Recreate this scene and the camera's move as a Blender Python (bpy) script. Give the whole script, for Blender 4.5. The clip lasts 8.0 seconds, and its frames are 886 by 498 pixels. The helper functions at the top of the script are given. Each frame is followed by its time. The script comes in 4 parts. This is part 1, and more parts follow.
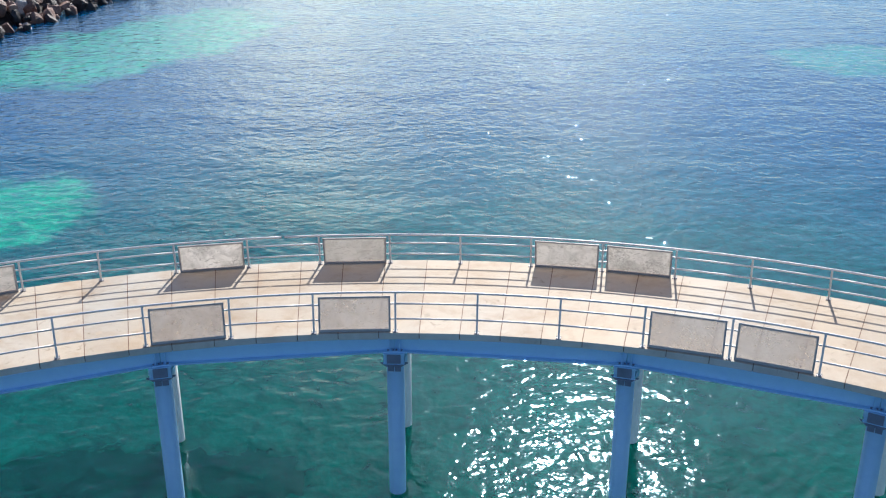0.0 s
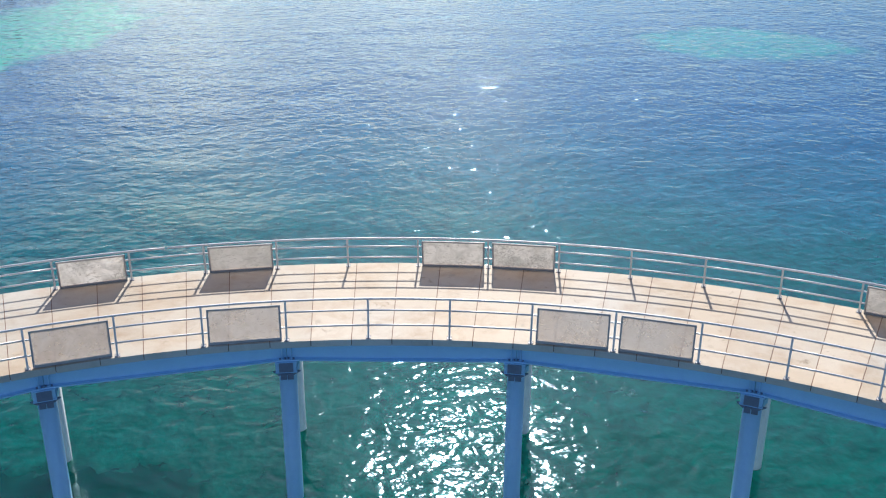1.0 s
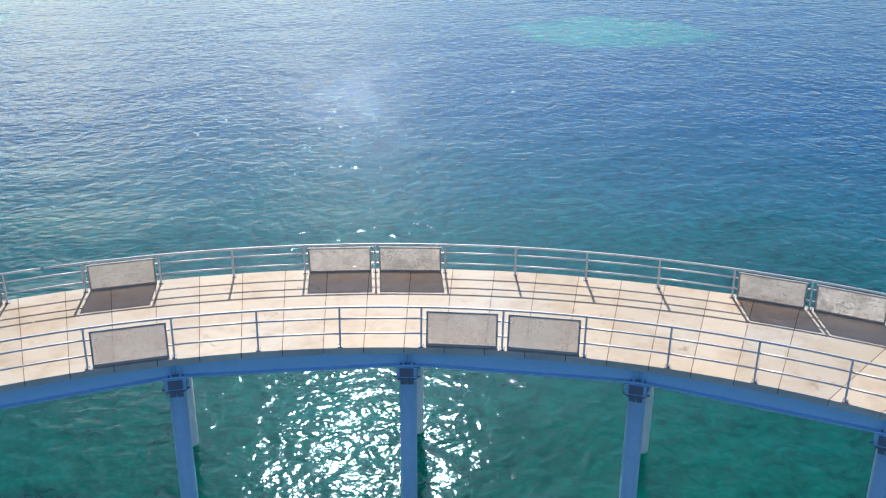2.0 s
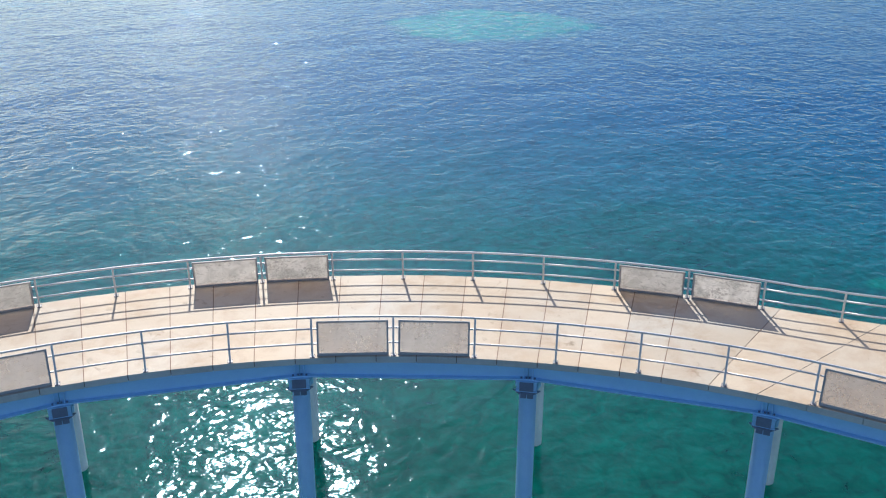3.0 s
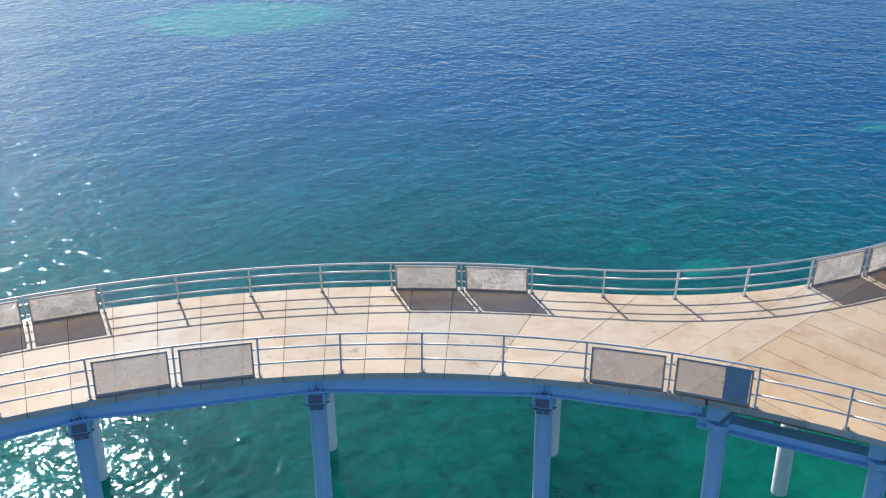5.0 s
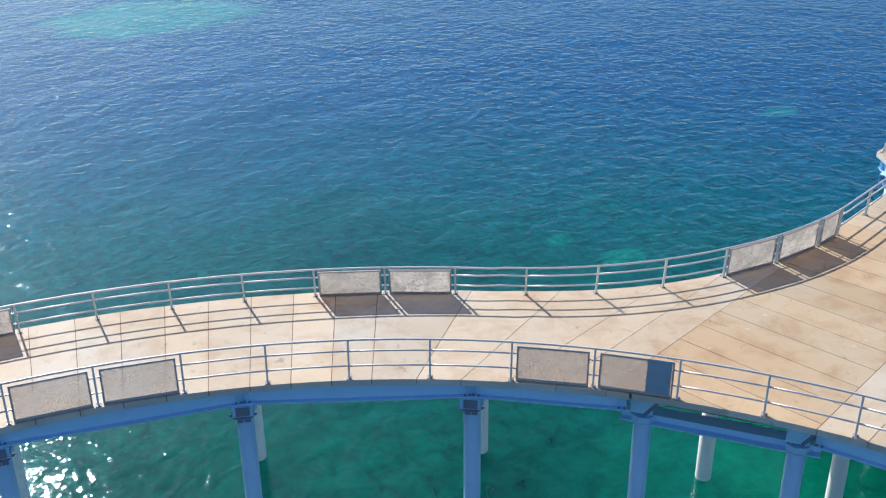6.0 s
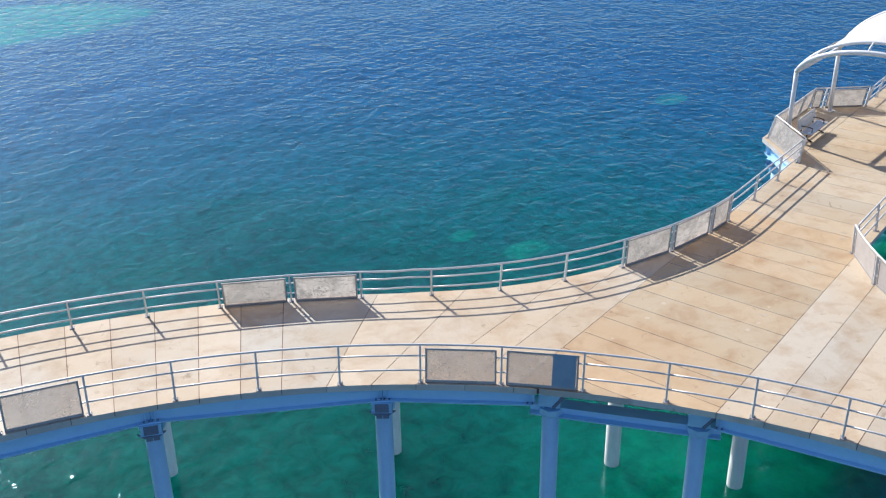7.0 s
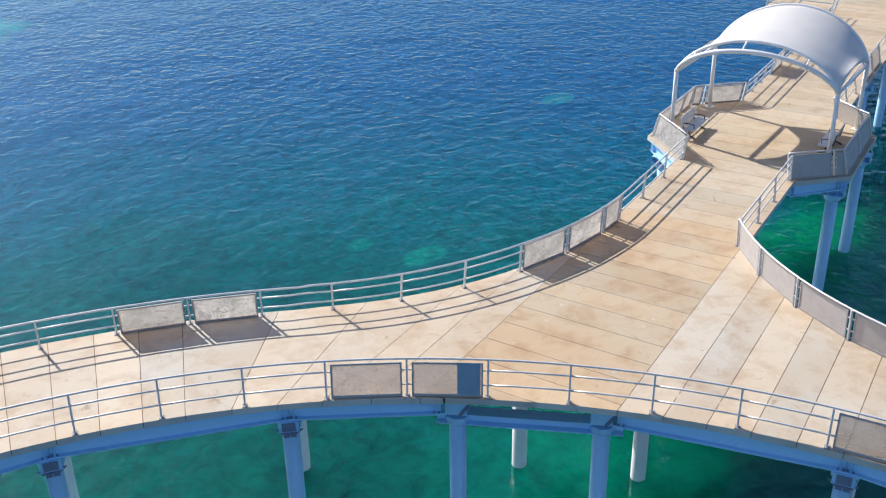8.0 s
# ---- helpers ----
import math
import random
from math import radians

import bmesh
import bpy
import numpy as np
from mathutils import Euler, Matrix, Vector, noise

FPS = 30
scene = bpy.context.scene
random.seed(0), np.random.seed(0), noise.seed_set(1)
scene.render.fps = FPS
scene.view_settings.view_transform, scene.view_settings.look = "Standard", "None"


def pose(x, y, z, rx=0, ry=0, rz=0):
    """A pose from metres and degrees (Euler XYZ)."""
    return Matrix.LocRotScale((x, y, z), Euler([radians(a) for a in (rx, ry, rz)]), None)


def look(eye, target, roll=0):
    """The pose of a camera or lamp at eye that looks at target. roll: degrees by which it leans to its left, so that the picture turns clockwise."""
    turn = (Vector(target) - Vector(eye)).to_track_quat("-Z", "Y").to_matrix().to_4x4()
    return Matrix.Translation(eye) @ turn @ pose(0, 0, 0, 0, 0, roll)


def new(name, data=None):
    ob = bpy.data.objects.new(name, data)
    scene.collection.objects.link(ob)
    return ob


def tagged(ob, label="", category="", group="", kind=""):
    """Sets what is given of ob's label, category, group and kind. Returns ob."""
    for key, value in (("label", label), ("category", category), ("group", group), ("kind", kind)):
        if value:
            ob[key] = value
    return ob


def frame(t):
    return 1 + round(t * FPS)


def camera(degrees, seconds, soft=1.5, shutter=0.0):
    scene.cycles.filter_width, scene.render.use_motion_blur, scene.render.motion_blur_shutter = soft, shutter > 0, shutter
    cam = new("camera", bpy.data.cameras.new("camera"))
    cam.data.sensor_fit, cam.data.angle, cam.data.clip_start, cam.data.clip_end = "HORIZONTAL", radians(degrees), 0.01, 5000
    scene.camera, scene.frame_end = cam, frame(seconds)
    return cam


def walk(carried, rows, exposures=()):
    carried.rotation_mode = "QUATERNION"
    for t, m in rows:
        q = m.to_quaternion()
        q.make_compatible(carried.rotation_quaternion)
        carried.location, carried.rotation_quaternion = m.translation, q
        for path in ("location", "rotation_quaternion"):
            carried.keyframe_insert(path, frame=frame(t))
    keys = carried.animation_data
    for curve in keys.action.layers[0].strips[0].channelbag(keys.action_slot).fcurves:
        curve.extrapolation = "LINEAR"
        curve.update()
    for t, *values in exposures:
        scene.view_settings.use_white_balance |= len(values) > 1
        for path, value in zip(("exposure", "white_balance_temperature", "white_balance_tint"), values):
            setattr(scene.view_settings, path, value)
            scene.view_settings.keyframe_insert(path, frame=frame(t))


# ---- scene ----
EXPO = 0.17
# camera: seconds, eye x y z, yaw, pitch, roll
CAM_ROWS = [
    (0.0, 0.007, 0.001, 18.818, 0.481, -21.710, -0.001),
    (0.5, -0.081, 0.018, 19.163, -3.134, -22.247, 0.126),
    (1.0, -0.144, 0.037, 19.472, -6.643, -22.666, 0.297),
    (1.5, -0.172, 0.044, 19.736, -10.130, -22.985, 0.335),
    (2.0, -0.158, 0.046, 19.968, -13.603, -23.224, 0.307),
    (2.5, -0.117, 0.047, 20.189, -17.028, -23.433, 0.231),
    (3.0, -0.063, 0.052, 20.416, -20.371, -23.667, 0.126),
    (3.5, -0.010, 0.064, 20.669, -23.598, -23.976, 0.011),
    (4.0, 0.064, 0.069, 20.914, -26.966, -24.291, -0.131),
    (4.5, 0.143, 0.044, 21.148, -30.399, -24.552, -0.301),
    (5.0, 0.229, 0.019, 21.366, -33.687, -24.841, -0.445),
    (5.5, 0.311, 0.060, 21.564, -36.389, -25.135, -0.541),
    (6.0, 0.299, 0.135, 21.768, -38.535, -25.438, -0.657),
    (6.5, 0.325, 0.108, 21.985, -41.220, -25.719, -0.715),
    (7.0, 0.352, 0.061, 22.191, -44.360, -25.989, -0.853),
    (7.5, 0.360, 0.068, 22.406, -47.531, -26.062, -0.925),
    (8.0, 0.329, 0.115, 22.609, -50.793, -26.092, -0.898),
]


def aim(x, y, z, yaw, pitch, roll):
    a, p = radians(yaw), radians(pitch)
    way = Vector((-math.sin(a) * math.cos(p), math.cos(a) * math.cos(p), math.sin(p)))
    return look((x, y, z), Vector((x, y, z)) + way * 10, roll)


cam = camera(47.01, 8.0, soft=1.2)
walk(cam, [(t, aim(*r)) for t, *r in CAM_ROWS], exposures=[(0.0, EXPO - 0.02), (3.0, EXPO - 0.05), (5.2, EXPO - 0.04), (8.0, EXPO + 0.07)])

# ---- light ----
SUN_EL, SUN_AZ = 36.5, 9.0
world = bpy.data.worlds.new("sky")
scene.world = world
world.use_nodes = True
wn = world.node_tree.nodes
sky = wn.new("ShaderNodeTexSky")
sky.sky_type = "NISHITA"
sky.sun_disc = False
sky.sun_elevation, sky.sun_rotation = radians(SUN_EL), radians(SUN_AZ)
sky.air_density, sky.dust_density, sky.ozone_density = 1.0, 1.2, 6.0
wn["Background"].inputs["Strength"].default_value = 0.121
blue = wn.new("ShaderNodeMix")
blue.data_type, blue.blend_type = "RGBA", "MULTIPLY"
blue.inputs[0].default_value = 1.0
blue.inputs[7].default_value = (0.90, 0.90, 0.96, 1)
world.node_tree.links.new(sky.outputs[0], blue.inputs[6])
world.node_tree.links.new(blue.outputs[2], wn["Background"].inputs["Color"])
sun_data = bpy.data.lights.new("sun", "SUN")
sun_data.energy, sun_data.angle, sun_data.color = 5.0, radians(0.53), (1.0, 0.965, 0.925)
sun = new("sun", sun_data)
sun_way = Vector((math.sin(radians(SUN_AZ)) * math.cos(radians(SUN_EL)), math.cos(radians(SUN_AZ)) * math.cos(radians(SUN_EL)), math.sin(radians(SUN_EL))))
sun.matrix_world = look(sun_way * 80, (0, 0, 0))


# ---- materials ----
def material(name):
    m = bpy.data.materials.new(name)
    m.use_nodes = True
    nt = m.node_tree
    return m, nt, nt.nodes["Principled BSDF"], nt.nodes["Material Output"]


def node(nt, kind, **sockets):
    n = nt.nodes.new("ShaderNode" + kind)
    for key, value in sockets.items():
        n.inputs[key.replace("_", " ")].default_value = value
    return n


def coords(nt, scale=(1, 1, 1), turn=0.0, world_space=True):
    g = nt.nodes.new("ShaderNodeNewGeometry") if world_space else nt.nodes.new("ShaderNodeTexCoord")
    mp = node(nt, "Mapping")
    mp.inputs["Scale"].default_value = scale
    mp.inputs["Rotation"].default_value = (0, 0, radians(turn))
    nt.links.new(g.outputs["Position" if world_space else "Object"], mp.inputs["Vector"])
    return mp.outputs[0]


def noise_at(nt, vec, scale, detail=4.0, rough=0.55, distort=0.0):
    n = node(nt, "TexNoise", Scale=scale, Detail=detail, Roughness=rough, Distortion=distort)
    nt.links.new(vec, n.inputs["Vector"])
    return n.outputs["Fac"]


def ramp(nt, fac, *stops):
    r = nt.nodes.new("ShaderNodeValToRGB")
    el = r.color_ramp.elements
    while len(el) < len(stops):
        el.new(0.5)
    for e, (p, c) in zip(el, stops):
        e.position = p
        e.color = (*c, 1) if len(c) == 3 else c
    nt.links.new(fac, r.inputs[0])
    return r.outputs[0]


def grey(v):
    return (v, v, v)


def mix(nt, fac, a, b, mode="MIX"):
    m = nt.nodes.new("ShaderNodeMix")
    m.data_type, m.blend_type = "RGBA", mode
    for sock, val in ((m.inputs[0], fac), (m.inputs[6], a), (m.inputs[7], b)):
        if isinstance(val, (int, float)):
            sock.default_value = val
        elif isinstance(val, tuple):
            sock.default_value = (*val, 1)
        else:
            nt.links.new(val, sock)
    return m.outputs[2]


def calc(nt, op, a, b=0.0, c=None):
    m = nt.nodes.new("ShaderNodeMath")
    m.operation = op
    for sock, val in zip(m.inputs, (a, b, c)):
        if val is None:
            continue
        if isinstance(val, (int, float)):
            sock.default_value = val
        else:
            nt.links.new(val, sock)
    return m.outputs[0]


def bump(nt, height, strength, distance, bsdf, onto=None):
    b = node(nt, "Bump", Strength=strength)
    if isinstance(distance, float):
        b.inputs["Distance"].default_value = distance
    else:
        nt.links.new(distance, b.inputs["Distance"])
    nt.links.new(height, b.inputs["Height"])
    if onto is not None:
        nt.links.new(onto, b.inputs["Normal"])
    if bsdf is not None:
        nt.links.new(b.outputs[0], bsdf.inputs["Normal"])
    return b.outputs[0]


def concrete(name, base, warm, stain, rough=0.85):
    m, nt, bsdf, _ = material(name)
    v = coords(nt)
    info = nt.nodes.new("ShaderNodeObjectInfo")
    big = noise_at(nt, v, 0.22, 3)
    mid = noise_at(nt, v, 1.1, 5, 0.6, 0.4)
    fine = noise_at(nt, v, 38, 4, 0.7)
    c = mix(nt, ramp(nt, big, (0.38, grey(0)), (0.62, grey(1))), base, warm)
    c = mix(nt, ramp(nt, info.outputs["Random"], (0.0, grey(0)), (1.0, grey(0.55))), c, warm)
    c = mix(nt, ramp(nt, mid, (0.46, grey(0)), (0.78, grey(0.7))), c, stain)
    spot = noise_at(nt, v, 1.9, 4, 0.65, 1.2)
    c = mix(nt, ramp(nt, spot, (0.63, grey(0)), (0.72, grey(0.55))), c, tuple(x * 0.62 for x in stain))
    c = mix(nt, 0.35, c, ramp(nt, fine, (0.3, grey(0.55)), (0.7, grey(1.0))), "MULTIPLY")
    tone = calc(nt, "MULTIPLY_ADD", info.outputs["Random"], 0.20, 0.88)
    c = mix(nt, 1.0, c, tone, "MULTIPLY")
    nt.links.new(c, bsdf.inputs["Base Color"])
    bsdf.inputs["Roughness"].default_value = rough
    bump(nt, fine, 0.25, 0.004, bsdf)
    return m


def steel(name, base, rough, metal, streak):
    m, nt, bsdf, _ = material(name)
    v = coords(nt)
    a = noise_at(nt, v, 3.2, 5, 0.65)
    fine = noise_at(nt, v, 45, 3)
    c = mix(nt, ramp(nt, a, (0.45, grey(0)), (0.75, grey(0.7))), base, streak)
    c = mix(nt, 0.2, c, ramp(nt, fine, (0.3, grey(0.6)), (0.7, grey(1))), "MULTIPLY")
    nt.links.new(c, bsdf.inputs["Base Color"])
    nt.links.new(ramp(nt, a, (0.3, grey(rough * 0.85)), (0.8, grey(min(1, rough * 1.3)))), bsdf.inputs["Roughness"])
    bsdf.inputs["Metallic"].default_value = metal
    bump(nt, fine, 0.1, 0.002, bsdf)
    return m


M_DECK = concrete("pale_concrete", (0.645, 0.588, 0.485), (0.615, 0.485, 0.335), (0.42, 0.255, 0.13), 0.7)
M_TAN = concrete("tan_concrete", (0.615, 0.53, 0.40), (0.60, 0.46, 0.30), (0.42, 0.255, 0.13), 0.7)
M_FORK = concrete("ochre_concrete", (0.60, 0.488, 0.335), (0.585, 0.415, 0.245), (0.42, 0.235, 0.11), 0.7)
M_BANK = concrete("wet_rubble", (0.03, 0.027, 0.025), (0.045, 0.035, 0.03), (0.02, 0.018, 0.016))
M_PLATE = steel("dull_plate", (0.34, 0.33, 0.33), 0.6, 0.3, (0.25, 0.24, 0.24))
M_PATCH = concrete("mortar_patch", (0.64, 0.56, 0.44), (0.59, 0.47, 0.33), (0.46, 0.33, 0.21))
M_EDGE = concrete("edge_concrete", (0.72, 0.71, 0.68), (0.66, 0.63, 0.58), (0.42, 0.39, 0.34))
M_JOINT = concrete("joint_filler", (0.17, 0.075, 0.04), (0.20, 0.085, 0.045), (0.08, 0.04, 0.03))
M_GALV = steel("galvanised_steel", (0.80, 0.77, 0.75), 0.46, 0.3, (0.68, 0.65, 0.63))
M_FRAME = steel("weathered_galvanised_steel", (0.72, 0.72, 0.72), 0.5, 0.3, (0.60, 0.60, 0.59))
M_BAR = steel("dull_grey_bar", (0.44, 0.42, 0.41), 0.6, 0.15, (0.34, 0.32, 0.30))
# pale paint with the blue of sky-lit shade put into its colour
M_PAINT = steel("pale_paint_shade_blue", (0.45, 0.75, 1.0), 0.38, 0.0, (0.39, 0.68, 0.97))
M_WHITE = steel("white_paint", (0.90, 0.89, 0.87), 0.4, 0.0, (0.82, 0.82, 0.81))
M_DARK = steel("grey_plate", (0.20, 0.24, 0.34), 0.55, 0.1, (0.16, 0.18, 0.24))
M_BLACK = steel("black_iron", (0.03, 0.03, 0.032), 0.5, 0.2, (0.05, 0.045, 0.04))
M_SEAT = steel("brushed_slats", (0.76, 0.75, 0.75), 0.4, 0.3, (0.64, 0.63, 0.63))
M_SIGN = steel("blue_board", (0.27, 0.38, 0.48), 0.4, 0.0, (0.18, 0.27, 0.36))
# opaque copy of the screen sheet, its front-lit paleness put into the colour
M_SOLID = steel("front_lit_screen_copy", (0.50, 0.47, 0.45), 0.5, 0.0, (0.41, 0.38, 0.36))
M_RUST = steel("rusted_soffit", (0.40, 0.22, 0.13), 0.8, 0.0, (0.24, 0.14, 0.09))


def fabric_material():
    m, nt, bsdf, out = material("white_membrane")
    v = coords(nt)
    a = noise_at(nt, v, 0.9, 4)
    c = ramp(nt, a, (0.3, (0.80, 0.77, 0.72)), (0.75, (0.88, 0.84, 0.78)))
    nt.links.new(c, bsdf.inputs["Base Color"])
    bsdf.inputs["Roughness"].default_value = 0.6
    t = node(nt, "BsdfTranslucent", Color=(0.75, 0.76, 0.80, 1))
    ms = node(nt, "MixShader", Fac=0.25)
    nt.links.new(bsdf.outputs[0], ms.inputs[1])
    nt.links.new(t.outputs[0], ms.inputs[2])
    nt.links.new(ms.outputs[0], out.inputs["Surface"])
    return m


def screen_material(name, cover, dull, bright, gaps, through_light):
    """A translucent sheet: salt film in drifts, wiped streaks across it, dark specks gathered in places."""
    m, nt, bsdf, out = material(name)
    v = coords(nt)
    drift = ramp(nt, noise_at(nt, v, 1.5, 4, 0.65, 1.0), (0.30, grey(0.25)), (0.58, grey(1)))
    streak = ramp(nt, noise_at(nt, coords(nt, (1.0, 1.0, 2.2), 35), 2.6, 5, 0.7, 2.4), (0.36, grey(0.15)), (0.46, grey(1)))
    where = ramp(nt, noise_at(nt, v, 0.9, 2, 0.5), (0.46, grey(0)), (0.62, grey(1)))
    speck = ramp(nt, noise_at(nt, v, 15, 3, 0.7, 0.6), (0.40, grey(0.1)), (0.52, grey(1)))
    salt = calc(nt, "MULTIPLY", drift, streak)
    salt = mix(nt, where, salt, calc(nt, "MULTIPLY", salt, speck))
    info = nt.nodes.new("ShaderNodeObjectInfo")
    salt = calc(nt, "MULTIPLY", salt, calc(nt, "MULTIPLY_ADD", info.outputs["Random"], 0.5, 0.5))
    colour = mix(nt, salt, dull, bright)
    nt.links.new(colour, bsdf.inputs["Base Color"])
    bsdf.inputs["Roughness"].default_value = 0.5
    t = node(nt, "BsdfTranslucent")
    nt.links.new(colour, t.inputs["Color"])
    clear = node(nt, "BsdfTransparent", Color=(*gaps, 1))
    body = node(nt, "MixShader", Fac=through_light)
    nt.links.new(bsdf.outputs[0], body.inputs[1])
    nt.links.new(t.outputs[0], body.inputs[2])
    ms = nt.nodes.new("ShaderNodeMixShader")
    nt.links.new(calc(nt, "MULTIPLY_ADD", salt, 0.10, cover), ms.inputs[0])
    nt.links.new(clear.outputs[0], ms.inputs[1])
    nt.links.new(body.outputs[0], ms.inputs[2])
    nt.links.new(ms.outputs[0], out.inputs["Surface"])
    return m


def fouled_material():
    m, nt, bsdf, _ = material("fouled_pile")
    v = coords(nt)
    a = noise_at(nt, v, 4.0, 5, 0.7)
    nt.links.new(ramp(nt, a, (0.35, (0.005, 0.010, 0.008)), (0.6, (0.012, 0.03, 0.02)), (0.75, (0.05, 0.10, 0.06))), bsdf.inputs["Base Color"])
    bsdf.inputs["Roughness"].default_value = 0.8
    bump(nt, a, 0.8, 0.05, bsdf)
    return m


def rock_material():
    m, nt, bsdf, _ = material("dark_granite")
    v = coords(nt)
    info = nt.nodes.new("ShaderNodeObjectInfo")
    a = noise_at(nt, v, 1.3, 6, 0.7)
    b = noise_at(nt, v, 9, 5, 0.75)
    c = ramp(nt, info.outputs["Random"], (0.0, (0.025, 0.020, 0.018)), (0.48, (0.06, 0.042, 0.034)), (0.56, (0.30, 0.15, 0.10)), (0.85, (0.50, 0.29, 0.20)), (0.94, (0.72, 0.66, 0.60)))
    c = mix(nt, ramp(nt, a, (0.45, grey(0)), (0.75, grey(0.8))), c, (0.04, 0.035, 0.035))
    c = mix(nt, 0.6, c, ramp(nt, b, (0.3, grey(0.2)), (0.7, grey(1.0))), "MULTIPLY")
    nt.links.new(c, bsdf.inputs["Base Color"])
    bsdf.inputs["Roughness"].default_value = 0.6
    bump(nt, b, 0.7, 0.08, bsdf)
    return m


C_X, C_Y = -1.41, 0.49
# sand patches under the water: centre x, y, half sizes, turn, strength
SAND = [
    (-25.5, 52.0, 6.0, 7.0, 0, 1.0), (-31.5, 104.0, 10.0, 26.0, -17, 0.95), (-8.0, 150.0, 26.0, 12.0, 0, 0.4),
    (40.0, 95.0, 11.0, 8.0, -25, 0.55), (35.0, 29.6, 1.5, 0.9, 0, 0.32), (34.0, 33.0, 0.9, 0.6, 0, 0.26),
    (60.3, 38.2, 1.7, 1.0, 0, 0.30), (24.0, 16.6, 4.5, 3.5, 30, 0.12),
]
# darker green patches of the water colour
DARK_PATCHES = [(66.0, 15.0, 17.0, 10.0, 8, 0.8), (-11.0, 25.5, 7.0, 4.5, 20, 0.85), (19.5, 20.0, 5.0, 4.0, -40, 0.25)]
# weed-green shallows
WEED = [(46.5, 11.5, 10.0, 7.0, 5, 0.8), (27.0, 14.0, 6.0, 4.0, 30, 0.25)]


def water_material():
    m, nt, bsdf, out = material("sea_water")
    pos = nt.nodes.new("ShaderNodeNewGeometry").outputs["Position"]
    warp = node(nt, "TexNoise", Scale=0.16, Detail=5.0, Roughness=0.6)
    nt.links.new(pos, warp.inputs["Vector"])
    off = nt.nodes.new("ShaderNodeVectorMath")
    off.operation = "MULTIPLY_ADD"
    nt.links.new(warp.outputs["Color"], off.inputs[0])
    def shoals(patches):
        total = None
        for patch in patches:
            one = shoal(*patch)
            total = one if total is None else calc(nt, "MAXIMUM", total, one)
        return total

    def shoal(x, y, sx, sy, turn, strength):
        amount = min(sx, sy) * 1.5
        o = nt.nodes.new("ShaderNodeVectorMath")
        o.operation = "MULTIPLY_ADD"
        nt.links.new(warp.outputs["Color"], o.inputs[0])
        o.inputs[1].default_value = (amount, amount, 0)
        nt.links.new(pos, o.inputs[2])
        mp = node(nt, "Mapping")
        mp.vector_type = "TEXTURE"
        mp.inputs["Location"].default_value = (x + amount / 2, y + amount / 2, 0)
        mp.inputs["Rotation"].default_value = (0, 0, radians(turn))
        mp.inputs["Scale"].default_value = (sx, sy, 1e6)
        nt.links.new(o.outputs[0], mp.inputs["Vector"])
        ln = nt.nodes.new("ShaderNodeVectorMath")
        ln.operation = "LENGTH"
        nt.links.new(mp.outputs[0], ln.inputs[0])
        r = nt.nodes.new("ShaderNodeMapRange")
        r.interpolation_type = "SMOOTHSTEP"
        nt.links.new(ln.outputs["Value"], r.inputs["Value"])
        for key, val in (("From Min", 1.08), ("From Max", 0.72), ("To Min", 0.0), ("To Max", strength)):
            r.inputs[key].default_value = val
        return r.outputs[0]

    weed = noise_at(nt, pos, 0.09, 7, 0.68)
    shallow = mix(nt, ramp(nt, weed, (0.35, grey(0)), (0.65, grey(1))), (0.001, 0.136, 0.106), (0.001, 0.212, 0.166))
    off.inputs[1].default_value = (14, 14, 0)
    nt.links.new(pos, off.inputs[2])
    away = nt.nodes.new("ShaderNodeVectorMath")
    away.operation = "DISTANCE"
    nt.links.new(off.outputs[0], away.inputs[0])
    away.inputs[1].default_value = (C_X + 7, C_Y + 7, 0)
    deep = nt.nodes.new("ShaderNodeMapRange")
    deep.interpolation_type = "SMOOTHSTEP"
    nt.links.new(away.outputs["Value"], deep.inputs["Value"])
    deep.inputs["From Min"].default_value, deep.inputs["From Max"].default_value = 32, 82
    body = mix(nt, ramp(nt, deep.outputs[0], (0.0, grey(0)), (0.45, grey(1))), shallow, (0.001, 0.200, 0.248))
    body = mix(nt, ramp(nt, deep.outputs[0], (0.35, grey(0)), (1.0, grey(1))), body, (0.001, 0.126, 0.338))
    body = mix(nt, shoals(DARK_PATCHES), body, (0.001, 0.080, 0.070))
    ripple = ramp(nt, noise_at(nt, pos, 0.9, 5, 0.7), (0.36, grey(0.35)), (0.60, grey(1)))
    # light and dark of the wavelets, put into the body colour
    mottle = noise_at(nt, pos, 1.3, 3, 0.6, 0.8)
    body = mix(nt, 1.0, body, ramp(nt, mottle, (0.32, grey(0.62)), (0.66, grey(1.0))), "MULTIPLY")
    body = mix(nt, calc(nt, "MULTIPLY", shoals(WEED), ripple), body, (0.002, 0.40, 0.15))
    c = mix(nt, calc(nt, "MULTIPLY", shoals(SAND), ripple), body, (0.005, 0.64, 0.385))
    nt.links.new(c, bsdf.inputs["Base Color"])
    bsdf.inputs["IOR"].default_value = 1.33
    bsdf.inputs["Roughness"].default_value = 0.05
    bsdf.subsurface_method = "BURLEY"
    bsdf.inputs["Subsurface Weight"].default_value = 1.0
    bsdf.inputs["Subsurface Radius"].default_value = (0.5, 1.6, 1.6)
    bsdf.inputs["Subsurface Scale"].default_value = 4.0
    # swell, chop and ripples, higher offshore and towards the open water in the east
    big = noise_at(nt, coords(nt, (0.95, 1.0, 1.0), 12), 0.5, 2, 0.5, 0.4)
    mid = noise_at(nt, coords(nt, (0.95, 1.0, 1.0), -10), 1.05, 1.4, 0.5, 0.5)
